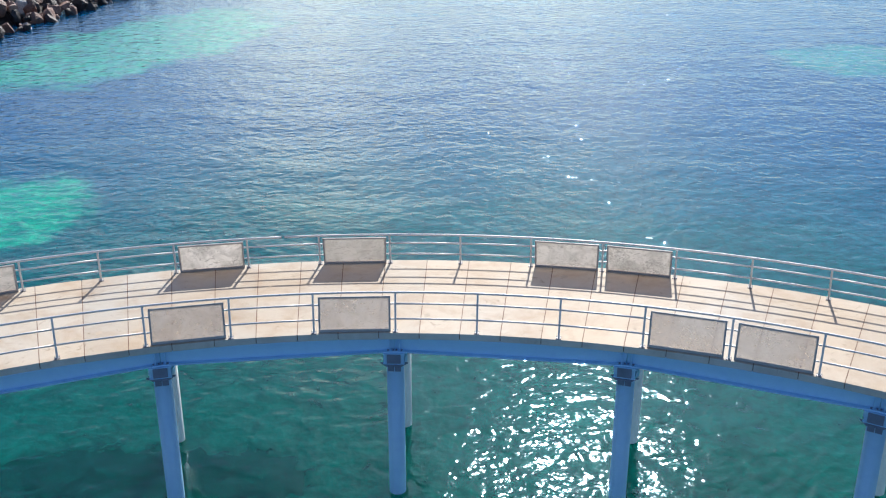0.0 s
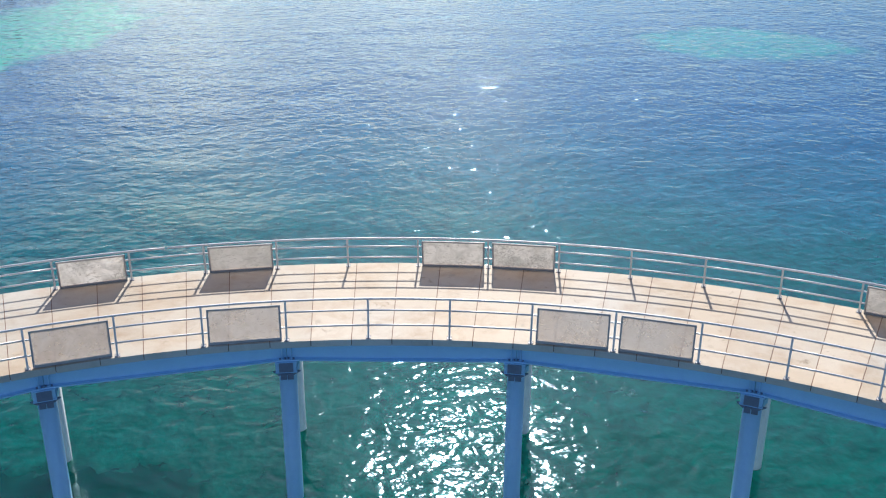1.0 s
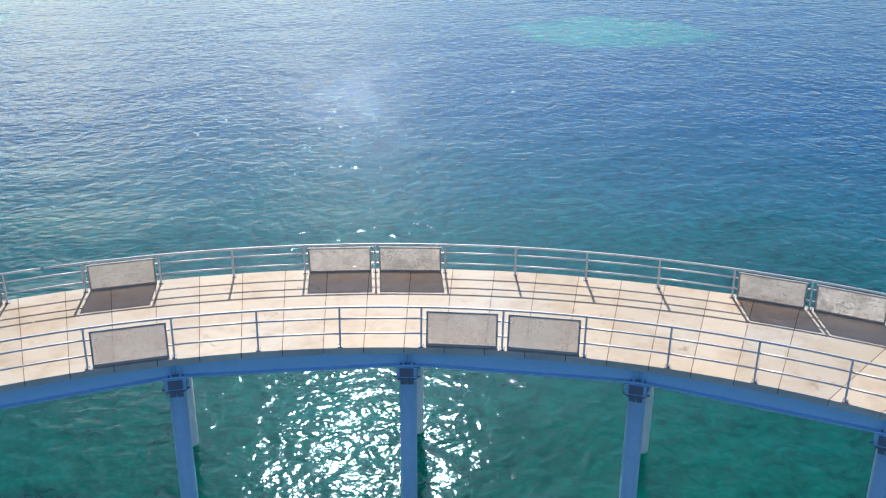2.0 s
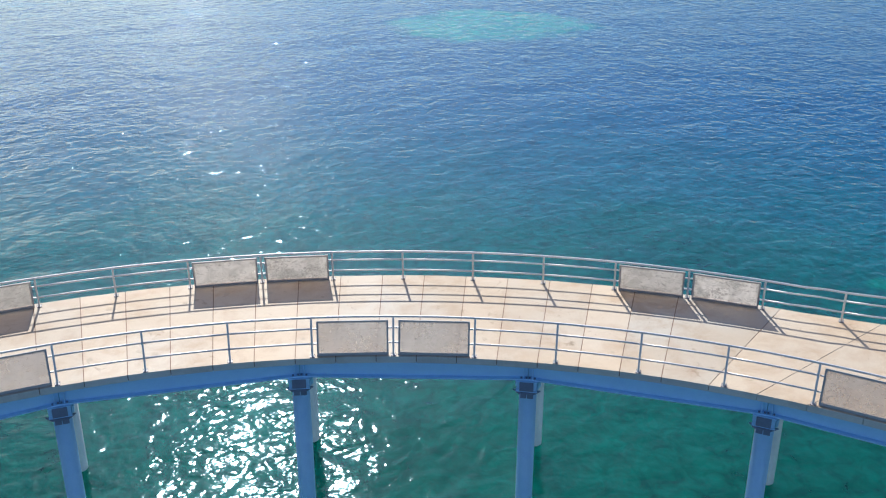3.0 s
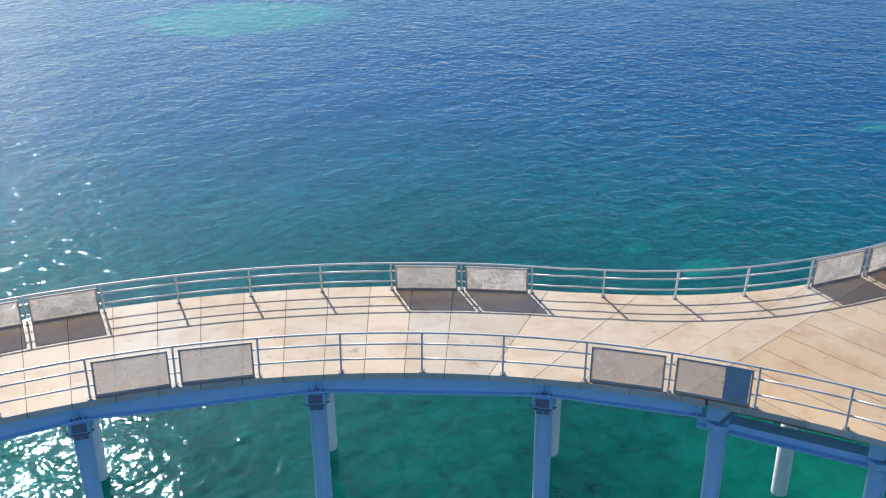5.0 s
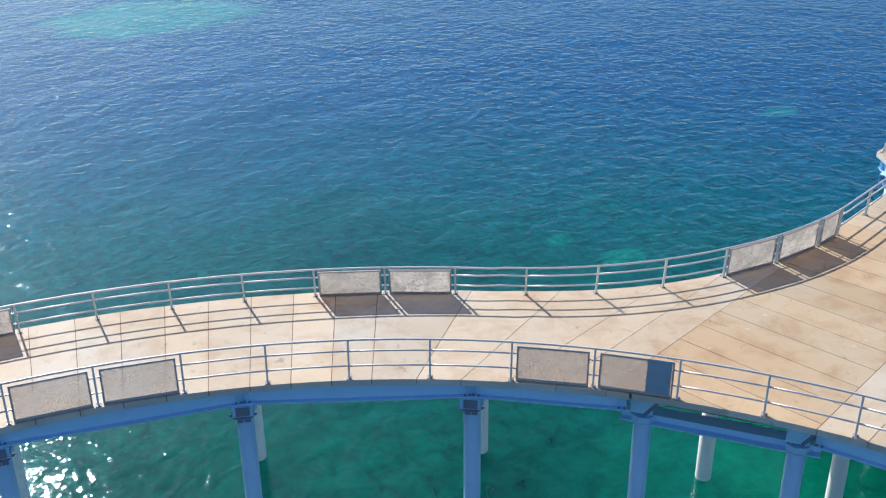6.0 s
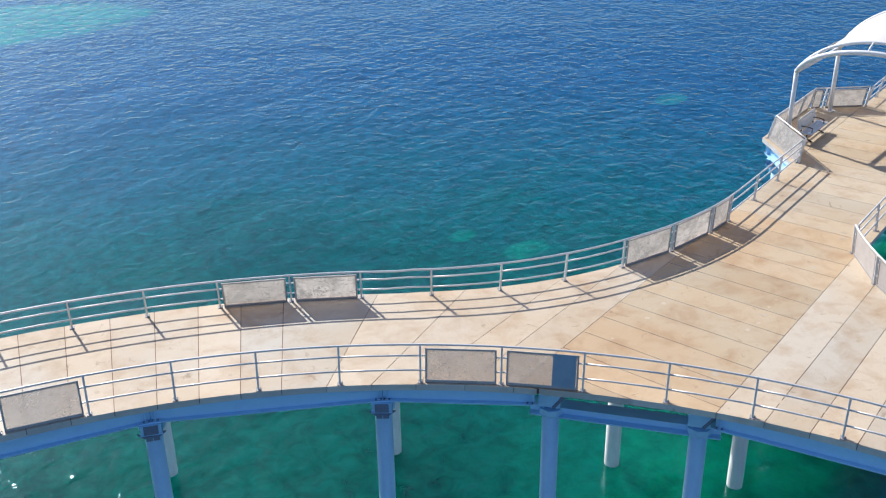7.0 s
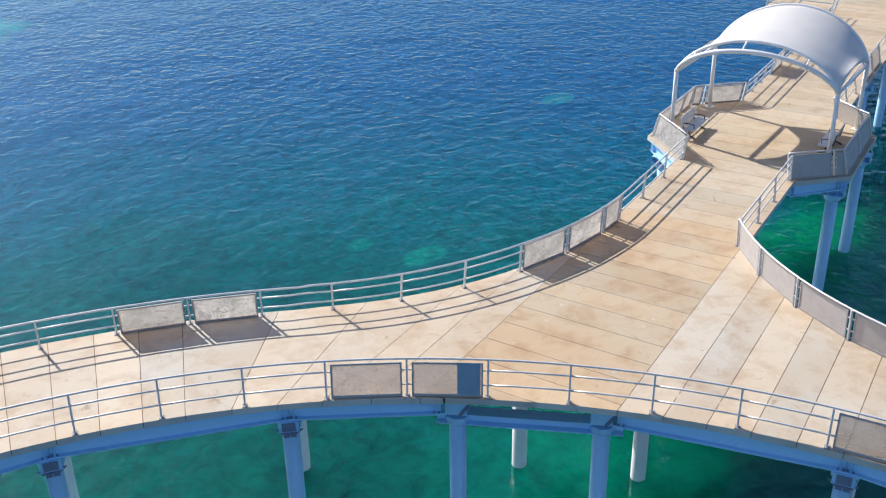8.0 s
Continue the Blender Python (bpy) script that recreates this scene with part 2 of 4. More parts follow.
    small = noise_at(nt, coords(nt, (0.9, 1.0, 1.0), -8), 3.0, 2, 0.5, 0.3)
    swell = noise_at(nt, coords(nt, (0.7, 1.0, 1.0), 6), 0.19, 1, 0.4, 0.6)
    sep = nt.nodes.new("ShaderNodeSeparateXYZ")
    nt.links.new(pos, sep.inputs[0])
    chop = nt.nodes.new("ShaderNodeMapRange")
    chop.interpolation_type = "SMOOTHSTEP"
    nt.links.new(sep.outputs["X"], chop.inputs["Value"])
    for key, val in (("From Min", 24.0), ("From Max", 48.0), ("To Min", 1.0), ("To Max", 1.9)):
        chop.inputs[key].default_value = val
    offshore = nt.nodes.new("ShaderNodeMapRange")
    offshore.interpolation_type = "SMOOTHSTEP"
    nt.links.new(sep.outputs["Y"], offshore.inputs["Value"])
    for key, val in (("From Min", 44.0), ("From Max", 82.0), ("To Min", 1.0), ("To Max", 1.75)):
        offshore.inputs[key].default_value = val
    rise = calc(nt, "MAXIMUM", chop.outputs[0], offshore.outputs[0])
    n0 = bump(nt, swell, 1.0, 0.14, None)
    n1 = bump(nt, big, 1.0, calc(nt, "MULTIPLY", rise, 0.036), None, n0)
    n2 = bump(nt, mid, 1.0, calc(nt, "MULTIPLY", rise, 0.070), None, n1)
    n3 = bump(nt, small, 1.0, calc(nt, "MULTIPLY", rise, 0.023), bsdf, n2)
    # the surface mirrors the sky over a body that lets some of the light through
    bsdf.inputs["Specular IOR Level"].default_value = 0.0
    clear = node(nt, "BsdfTransparent", Color=(0.35, 0.80, 0.66, 1))
    under = node(nt, "MixShader", Fac=0.56)
    nt.links.new(clear.outputs[0], under.inputs[1])
    nt.links.new(bsdf.outputs[0], under.inputs[2])
    # the blue of the mirrored sky is put into the gloss colour
    gloss = node(nt, "BsdfAnisotropic", Roughness=0.05, Color=(0.62, 0.86, 1.0, 1))
    nt.links.new(n3, gloss.inputs["Normal"])
    fres = node(nt, "Fresnel", IOR=1.33)
    nt.links.new(n3, fres.inputs["Normal"])
    ms = nt.nodes.new("ShaderNodeMixShader")
    nt.links.new(fres.outputs[0], ms.inputs[0])
    nt.links.new(under.outputs[0], ms.inputs[1])
    nt.links.new(gloss.outputs[0], ms.inputs[2])
    nt.links.new(ms.outputs[0], out.inputs["Surface"])
    return m


def seabed_material():
    m, nt, bsdf, _ = material("seabed_weed")
    a = noise_at(nt, coords(nt), 0.3, 5, 0.6)
    nt.links.new(ramp(nt, a, (0.3, (0.01, 0.05, 0.05)), (0.7, (0.02, 0.10, 0.09))), bsdf.inputs["Base Color"])
    bsdf.inputs["Roughness"].default_value = 0.9
    return m


M_SCREEN = screen_material("salt_stained_screen", 0.62, (0.44, 0.44, 0.43), (0.95, 0.94, 0.91), (0.96, 0.82, 0.70), 0.40)
# half the cover and less contrast, for the inner railing
M_SCREEN_SHEER = screen_material("sheer_screen", 0.31, (0.52, 0.50, 0.48), (0.70, 0.68, 0.66), (0.85, 0.83, 0.81), 0.32)
M_FABRIC, M_FOUL, M_ROCK, M_WATER, M_BED = fabric_material(), fouled_material(), rock_material(), water_material(), seabed_material()


# ---- mesh helpers ----
def mesh_of(bm, mat, name, smooth=False):
    bmesh.ops.recalc_face_normals(bm, faces=bm.faces)
    me = bpy.data.meshes.new(name)
    bm.to_mesh(me)
    bm.free()
    me.materials.append(mat)
    if smooth:
        me.polygons.foreach_set("use_smooth", [True] * len(me.polygons))
    return me


def put(name, me, parent, m=None, label=""):
    ob = new(name, me)
    ob.parent = parent
    if m is not None:
        ob.matrix_local = m
    return tagged(ob, label)


def part(name, bm, mat, parent, label="", m=None, smooth=False):
    return put(name, mesh_of(bm, mat, name, smooth), parent, m, label)


def thing(name, label, category, group="", kind="", at=(0, 0, 0)):
    ob = new(name)
    ob.empty_display_size = 0.2
    ob.location = at
    return tagged(ob, label, category, group, kind)


def box(bm, x0, x1, y0, y1, z0, z1, m=None, bevel=0.0):
    made = bmesh.ops.create_cube(bm, size=1)["verts"]
    t = Matrix.Translation(((x0 + x1) / 2, (y0 + y1) / 2, (z0 + z1) / 2)) @ Matrix.Diagonal((x1 - x0, y1 - y0, z1 - z0, 1))
    bmesh.ops.transform(bm, matrix=t if m is None else m @ t, verts=made)
    if bevel:
        edges = list({e for v in made for e in v.link_edges})
        bmesh.ops.bevel(bm, geom=edges, offset=bevel, segments=1, affect="EDGES")


def prism(bm, pts, z0, z1):
    lo = [bm.verts.new((x, y, z0)) for x, y in pts]
    hi = [bm.verts.new((x, y, z1)) for x, y in pts]
    bm.faces.new(hi)
    bm.faces.new(lo[::-1])
    for i in range(len(pts)):
        j = (i + 1) % len(pts)
        bm.faces.new((lo[i], lo[j], hi[j], hi[i]))


def tube(bm, pts, radius, sides=8, flat=1.0):
    pts = [Vector(p) for p in pts]
    rings = []
    for i, p in enumerate(pts):
        way = (pts[min(i + 1, len(pts) - 1)] - pts[max(i - 1, 0)]).normalized()
        side = way.cross(Vector((0, 0, 1)))
        side = side.normalized() if side.length > 1e-4 else Vector((1, 0, 0))
        up = side.cross(way).normalized()
        rings.append([bm.verts.new(p + (side * math.cos(k) + up * math.sin(k) * flat) * radius) for k in (2 * math.pi * n / sides for n in range(sides))])
    for a, b in zip(rings, rings[1:]):
        for k in range(sides):
            bm.faces.new((a[k], a[(k + 1) % sides], b[(k + 1) % sides], b[k]))
    bm.faces.new(rings[0][::-1])
    bm.faces.new(rings[-1])


def beam_i(bm, length, depth, width, web=0.03, flange=0.04):
    """An I-beam along +x from 0, its top at z 0."""
    w, e, d, f = width / 2, web / 2, depth, flange
    half = [(w, 0), (w, -f), (e, -f), (e, f - d), (w, f - d), (w, -d)]
    outline = half + [(-y, z) for y, z in half[::-1]]
    ends = [[bm.verts.new((x, y, z)) for y, z in outline] for x in (0, length)]
    for k in range(12):
        bm.faces.new((ends[0][k], ends[0][(k + 1) % 12], ends[1][(k + 1) % 12], ends[1][k]))
    bm.faces.new(ends[0])
    bm.faces.new(ends[1][::-1])


# ---- plan ----
DECK = 5.85                      # deck level over the water
C = Vector((-1.41, 0.49))        # centre of the round walk
R_IN, R_OUT = 25.71, 30.85       # railing circles
E_IN, E_OUT = 25.58, 31.08       # deck edges
F, FR_ = Vector((31.59, 33.53)), 15.75   # fillet towards the branch, outer side
G, GR = Vector((41.47, 2.88)), 12.88     # fillet on the other side
O = Vector((36.08, 13.39))       # branch: origin on its right railing
HEAD = 7.85
U = Vector((math.cos(radians(HEAD)), math.sin(radians(HEAD))))
V = Vector((-U.y, U.x))
B_LO, B_HI = -0.18, 5.05         # branch deck edges


def polar(az, r):
    a = radians(az)
    return Vector((C.x + r * math.sin(a), C.y + r * math.cos(a)))


def az_of(p):
    return math.degrees(math.atan2(p.x - C.x, p.y - C.y))


def ab(a, b):
    return O + U * a + V * b


def to_ab(p):
    d = p - O
    return d.dot(U), d.dot(V)


def course(heading):
    h = radians(heading)
    return Vector((math.cos(h), math.sin(h)))


# ---- water, seabed, shore ----
def axis(spans):
    out = []
    for lo, hi, n in spans:
        out += list(np.linspace(lo, hi, n, endpoint=False))
    return np.array(out + [spans[-1][1]])


def build_water():
    xs = axis([(-4000, -400, 6), (-400, -90, 12), (-90, 150, 420), (150, 400, 12), (400, 4000, 6)])
    ys = axis([(-4000, -400, 6), (-400, 10, 14), (10, 170, 300), (170, 400, 12), (400, 4000, 6)])
    gx, gy = np.meshgrid(xs, ys)
    rng = np.random.RandomState(4)
    z = np.zeros_like(gx)
    for n in range(26):
        length = 2.2 * 1.13 ** n * 0.9
        a = rng.normal(math.radians(80), 0.9)
        k = 2 * math.pi / length
        z += 0.0010 * length ** 0.75 * np.sin(k * (gx * math.cos(a) + gy * math.sin(a)) + rng.uniform(0, 7)) * (1 if length < 14 else 0.4)
    fade = np.clip((gx + 90) / 20, 0, 1) * np.clip((150 - gx) / 20, 0, 1) * np.clip((gy - 10) / 8, 0, 1) * np.clip((170 - gy) / 20, 0, 1)
    z *= fade
    nx, ny = len(xs), len(ys)
    verts = np.stack([gx, gy, z], -1).reshape(-1, 3)
    i = np.arange(nx * ny).reshape(ny, nx)
    faces = np.stack([i[:-1, :-1], i[:-1, 1:], i[1:, 1:], i[1:, :-1]], -1).reshape(-1, 4)
    me = bpy.data.meshes.new("water")
    me.from_pydata(verts.tolist(), [], faces.tolist())
    me.polygons.foreach_set("use_smooth", [True] * len(me.polygons))
    me.materials.append(M_WATER)
    tagged(new("water", me), "rippled blue-green sea with turquoise sandy patches", "sea", kind="structure")
    bm = bmesh.new()
    prism(bm, [(-4000, -4000), (4000, -4000), (4000, 4000), (-4000, 4000)], -9.0, -7.0)
    tagged(new("ground", mesh_of(bm, M_BED, "ground")), "weed-covered seabed under the water", "seabed", kind="structure")


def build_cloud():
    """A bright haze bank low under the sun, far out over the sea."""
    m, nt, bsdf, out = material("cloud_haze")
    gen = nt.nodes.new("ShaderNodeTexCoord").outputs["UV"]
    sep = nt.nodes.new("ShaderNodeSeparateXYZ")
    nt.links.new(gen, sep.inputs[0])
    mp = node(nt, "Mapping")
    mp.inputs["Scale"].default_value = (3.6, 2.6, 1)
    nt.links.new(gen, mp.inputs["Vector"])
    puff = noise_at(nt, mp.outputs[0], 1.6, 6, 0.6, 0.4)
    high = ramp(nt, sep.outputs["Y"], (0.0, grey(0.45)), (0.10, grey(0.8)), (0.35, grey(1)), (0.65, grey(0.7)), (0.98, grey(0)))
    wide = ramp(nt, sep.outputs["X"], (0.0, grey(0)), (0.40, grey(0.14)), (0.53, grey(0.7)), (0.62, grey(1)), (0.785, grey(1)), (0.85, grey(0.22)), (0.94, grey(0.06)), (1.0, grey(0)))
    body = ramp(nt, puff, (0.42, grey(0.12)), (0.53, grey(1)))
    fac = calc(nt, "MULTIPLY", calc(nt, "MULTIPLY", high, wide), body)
    # glow warmed to offset the blue gloss of the water that mirrors it
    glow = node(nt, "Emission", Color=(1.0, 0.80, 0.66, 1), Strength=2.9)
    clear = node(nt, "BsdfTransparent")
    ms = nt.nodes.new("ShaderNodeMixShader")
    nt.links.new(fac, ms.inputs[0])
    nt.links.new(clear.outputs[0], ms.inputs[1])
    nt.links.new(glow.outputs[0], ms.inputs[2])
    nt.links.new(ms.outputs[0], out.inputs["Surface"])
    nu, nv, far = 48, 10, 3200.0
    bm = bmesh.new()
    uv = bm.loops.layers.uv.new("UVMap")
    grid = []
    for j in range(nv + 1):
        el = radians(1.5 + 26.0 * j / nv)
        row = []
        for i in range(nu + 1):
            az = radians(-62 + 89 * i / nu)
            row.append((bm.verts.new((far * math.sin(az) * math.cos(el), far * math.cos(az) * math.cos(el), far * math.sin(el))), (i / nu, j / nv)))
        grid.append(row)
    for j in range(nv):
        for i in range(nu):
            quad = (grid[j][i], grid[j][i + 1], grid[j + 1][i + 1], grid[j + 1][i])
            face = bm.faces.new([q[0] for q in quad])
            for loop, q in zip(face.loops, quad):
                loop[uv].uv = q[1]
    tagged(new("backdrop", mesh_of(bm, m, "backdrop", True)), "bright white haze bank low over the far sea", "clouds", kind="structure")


build_water()
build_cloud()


def rock_mesh(seed):
    rng = random.Random(seed)
    bm = bmesh.new()
    bmesh.ops.create_icosphere(bm, subdivisions=2, radius=0.5)
    cuts = [(Vector((rng.uniform(-1, 1), rng.uniform(-1, 1), rng.uniform(-1, 1))).normalized(), rng.uniform(0.20, 0.40)) for _ in range(11)]
    for v in bm.verts:
        for n, d in cuts:
            over = v.co.dot(n) - d
            if over > 0:
                v.co -= n * over
        at = v.co * 3.2 + Vector((seed * 7.0, 0, 0))
        v.co *= 1 + 0.16 * noise.noise(at) + 0.14 * noise.noise(at * 3.1)
    return mesh_of(bm, M_ROCK, "rock")


def shore_x(y):
    """The waterline of the breakwater."""
    return -46.7 + (y - 108) * 0.155


def build_shore():
    bm = bmesh.new()
    n = 40
    rows = []
    for i in range(n + 1):
        y = 84 + i * 3.0
        x = shore_x(y)
        rows.append([bm.verts.new((x + dx, y, z + 0.3 * noise.noise(Vector((dx, y * 0.3, 1))))) for dx, z in ((0.8, -2.5), (-3, -0.1), (-9, 2.2), (-16, 3.6), (-80, 4.2))])
    for a, b in zip(rows, rows[1:]):
        for k in range(4):
            bm.faces.new((a[k], a[k + 1], b[k + 1], b[k]))
    shore = tagged(new("shore_bank", mesh_of(bm, M_BANK, "shore_bank")), "dark rubble bank of the breakwater", "bank", kind="structure")
    meshes = [rock_mesh(s) for s in range(7)]
    rng = random.Random(11)
    for _ in range(290):
        y = rng.uniform(97, 147)
        back = rng.uniform(-0.3, 0.8) + 9.5 * rng.random() ** 1.3
        x = shore_x(y) - back
        z = max(-0.15, 0.05 + max(0, back - 1.2) * 0.42) + rng.uniform(-0.15, 0.4)
        s = 0.8 + 1.9 * rng.random() ** 1.5
        ob = new("boulder", rng.choice(meshes))
        ob.matrix_world = Matrix.LocRotScale((x, y, z), Euler((rng.uniform(0, 6), rng.uniform(0, 6), rng.uniform(0, 6))), (s * rng.uniform(0.9, 1.5), s, s * rng.uniform(0.7, 1.0)))
        tagged(ob, "rough dark brown boulder on the breakwater bank", "rock", "breakwater boulders")


build_shore()

# ---- railings ----
RAIL_H, LEAN, STEP = 1.10, 0.27, 2.33
LOW_RAIL, MID_RAIL = 0.355, 0.78
UPRIGHT = 0.06                   # the lean of the railings at the fork and on the branch


def tilted(lean):
    return Matrix.Rotation(-math.atan2(lean, RAIL_H), 4, "X")


POSTS = {}


def post_mesh(lean):
    if lean not in POSTS:
        bm = bmesh.new()
        box(bm, -0.028, 0.028, -0.045, 0.045, 0.0, math.hypot(lean, RAIL_H) - 0.02, tilted(lean), 0.008)
        POSTS[lean] = mesh_of(bm, M_FRAME, "post")
    return POSTS[lean]


def plate_mesh():
    bm = bmesh.new()
    box(bm, -0.075, 0.075, -0.1, 0.09, 0.002, 0.016, None, 0.005)
    for x in (-0.055, 0.055):
        for y in (-0.085, 0.065):
            box(bm, x - 0.011, x + 0.011, y - 0.011, y + 0.011, 0.016, 0.034)
    return mesh_of(bm, M_PLATE, "base_plate")


PLATE = plate_mesh()
PANELS = {}
SHEETS = {"panel": "salt-stained translucent screen sheet", "sheer": "pale sheer translucent screen sheet", "solid": "solid screen sheet with its front-lit look put into the colour"}


def lean_at(p, inward, h, lean):
    """The place at height h on the leaning railing over the deck point p."""
    q = p + inward * (lean * h / RAIL_H)
    return Vector((q.x, q.y, DECK + h))


def panel_meshes(width, kind, lean):
    key = (round(width, 2), kind, lean)
    if key not in PANELS:
        tilt = tilted(lean)
        w, lo, hi = key[0] / 2, 0.035, 1.03
        fr = bmesh.new()
        for x0, x1, z0, z1 in ((-w, w, 0.008, lo + 0.05), (-w, w, hi - 0.05, hi), (-w, -w + 0.05, lo + 0.05, hi - 0.05), (w - 0.05, w, lo + 0.05, hi - 0.05)):
            box(fr, x0, x1, -0.022, 0.022, z0, z1, tilt)
        sh = bmesh.new()
        box(sh, -w + 0.051, w - 0.051, -0.005, 0.005, lo + 0.051, hi - 0.051, tilt)
        PANELS[key] = mesh_of(fr, M_BAR, "panel_frame"), mesh_of(sh, {"solid": M_SOLID, "sheer": M_SCREEN_SHEER}.get(kind, M_SCREEN), "screen_sheet")
    return PANELS[key]


def frame_at(p, inward):
    """Local x along the run, y inward, at the deck point p."""
    x = Vector((inward.y, -inward.x))
    return Matrix(((x.x, inward.x, 0, p.x), (x.y, inward.y, 0, p.y), (0, 0, 1, DECK), (0, 0, 0, 1)))


def railing(label, nodes, kinds, sub=None, split=None, leans=None):
    """nodes: (point, inward) at each post; kinds: rail or a sheet for each bay; sub(i, f): a point between nodes; leans: how far each post leans in."""
    run = thing("railing", label, "railing", "pier railings")
    n = len(nodes)
    leans = leans or [LEAN] * n
    for (p, inw), lean in zip(nodes, leans):
        po = put("post", post_mesh(lean), run, frame_at(p, inw))
        put("base_plate", PLATE, po, Matrix.Identity(4))

    def between(i, f):
        if sub:
            return sub(i, f)
        return nodes[i][0].lerp(nodes[i + 1][0], f), nodes[i][1].lerp(nodes[i + 1][1], f).normalized()

    def lean_of(i, f):
        return leans[i] + (leans[i + 1] - leans[i]) * f

    line, lines = [], []
    for i in range(n - 1):
        for f in (0, 0.25, 0.48, 0.52, 0.75):
            if i == split and f == 0.52:
                lines.append(line)
                line = []
            line.append(lean_at(*between(i, f), RAIL_H, lean_of(i, f)))
    line.append(lean_at(*nodes[-1], RAIL_H, leans[-1]))
    for pts in lines + [line]:
        top = bmesh.new()
        tube(top, pts, 0.033, 10)
        part("top_rail", top, M_GALV, run, "", None, True)
    for i, kind in enumerate(kinds):
        (p, pi), (q, qi) = nodes[i], nodes[i + 1]
        if kind == "rail":
            for h in (LOW_RAIL, MID_RAIL):
                bm = bmesh.new()
                tube(bm, [lean_at(*between(i, f), h, lean_of(i, f)) for f in (0, 0.33, 0.67, 1.0)], 0.029, 8)
                part("mid_rail", bm, M_GALV, run, "", None, True)
        elif kind in SHEETS:
            d = q - p
            inw = Vector((-d.y, d.x)).normalized()
            if inw.dot(pi) < 0:
                inw = -inw
            lean = round(lean_of(i, 0.5), 2)
            fr, sh = panel_meshes(d.length - 0.27, kind, lean)
            pan = put("screen_panel", sh, run, frame_at((p + q) / 2, inw), SHEETS[kind])
            put("panel_frame", fr, pan, Matrix.Identity(4), "grey metal frame")
            for end in (-1, 1):
                for h in (LOW_RAIL, MID_RAIL):
                    bm = bmesh.new()
                    x0, x1 = end * (d.length / 2 - 0.136), end * (d.length / 2 - 0.03)
                    yy = lean * h / RAIL_H
                    box(bm, min(x0, x1), max(x0, x1), yy - 0.014, yy + 0.014, h - 0.02, h + 0.02)
                    part("clip", bm, M_FRAME, pan)
    return run


def arc_node(az, r, sign):
    p = polar(az, r)
    return p, (p - C).normalized() * sign


def inner_railing():
    nodes, kinds = [], []
    for k in range(-8, 19):
        nodes.append(arc_node(4.82 + 5.18 * k, R_IN, 1))
        kinds.append("sheer" if k in (-4, -2, 2, 3, 8, 9, 14, 15, -8) else "rail")
    kinds = kinds[:-1]

    def sub(i, f):
        return arc_node(4.82 + 5.18 * (i - 8 + f), R_IN, 1)

    run = railing("curved galvanised railing with screen panels along the inner deck edge", nodes, kinds, sub)
    # dark blue board behind the last third of one screen
    p, inw = arc_node(4.82 + 5.18 * 9.765, R_IN - 0.02, 1)
    bm = bmesh.new()
    box(bm, -0.335, 0.335, -0.012, 0.012, 0.07, 1.04, tilted(LEAN), 0.004)
    part("notice_board", bm, M_SIGN, run, "plain dark blue board", frame_at(p - inw * 0.02, inw))


TAN_AZ = az_of(F)


def outer_at(s):
    """s metres along the outer railing from azimuth 46.5, over the fillet to the branch."""
    az = 46.5 + math.degrees(s / R_OUT)
    if az <= TAN_AZ:
        return arc_node(az, R_OUT, -1)
    along = s - radians(TAN_AZ - 46.5) * R_OUT
    start = math.atan2(C.y - F.y, C.x - F.x)
    turn = start + along / FR_
    if turn < radians(HEAD - 90):
        p = F + Vector((math.cos(turn), math.sin(turn))) * FR_
        return p, (p - F).normalized()
    rest = along - (radians(HEAD - 90) - start) * FR_
    p = F + Vector((math.cos(radians(HEAD - 90)), math.sin(radians(HEAD - 90)))) * FR_ + U * rest
    return p, -V


def outer_railing():
    ss = [STEP * k for k in range(-19, 6)] + [STEP * 5 + 1.4]
    last = to_ab(outer_at(ss[-1])[0])[0]
    gap = (5.2 - last) / 3
    ss += [ss[-1] + gap * i for i in (1, 2, 3)]
    kinds = []
    for i in range(len(ss) - 1):
        k = i - 19
        kinds.append("panel" if k in (-17, -14, -12, -9, -8, -3, -2, 3, 4, 5) else "rail")
    return railing("curved galvanised railing with screen panels along the seaward edge", [outer_at(s) for s in ss], kinds, lambda i, f: outer_at(ss[i] + (ss[i + 1] - ss[i]) * f), split=6, leans=[round(float(np.interp(i, (19, 22), (LEAN, UPRIGHT))), 2) for i in range(len(ss))])


def bay_railing():
    # screens round the inside of the fork, then the branch railing
    k0 = Vector((33.7, 13.17))
    a0 = math.atan2(k0.y - G.y, k0.x - G.x)
    nodes = []
    for i in range(5):
        a = a0 + i * 2.36 / GR
        p = G + Vector((math.cos(a), math.sin(a))) * GR
        nodes.append((p, (p - G).normalized()))

    def sub(i, f):
        a = a0 + (i + f) * 2.36 / GR
        p = G + Vector((math.cos(a), math.sin(a))) * GR
        return p, (p - G).normalized()

    railing("curved row of tall screen panels at the fork", nodes, ["solid"] * 4, sub, leans=[UPRIGHT] * 5)
    bs = [(-2.35, 0.0), (0.0, 0.0), (2.38, 0.0), (5.0, 0.0)]
    railing("straight galvanised railing on the branch walk", [(ab(*b), V) for b in bs], ["rail"] * 3, leans=[UPRIGHT] * 4)


PLATFORM_L = [(5.2, 4.9), (7.5, 7.12), (9.6, 7.12), (11.4, 7.12), (12.85, 7.12), (13.35, 6.6), (14.85, 4.95)]
PLATFORM_R = [(5.05, 0.1), (6.4, -1.5), (6.85, -1.95), (9.7, -1.95), (12.4, -1.95), (12.95, -1.4), (14.3, 0.1)]


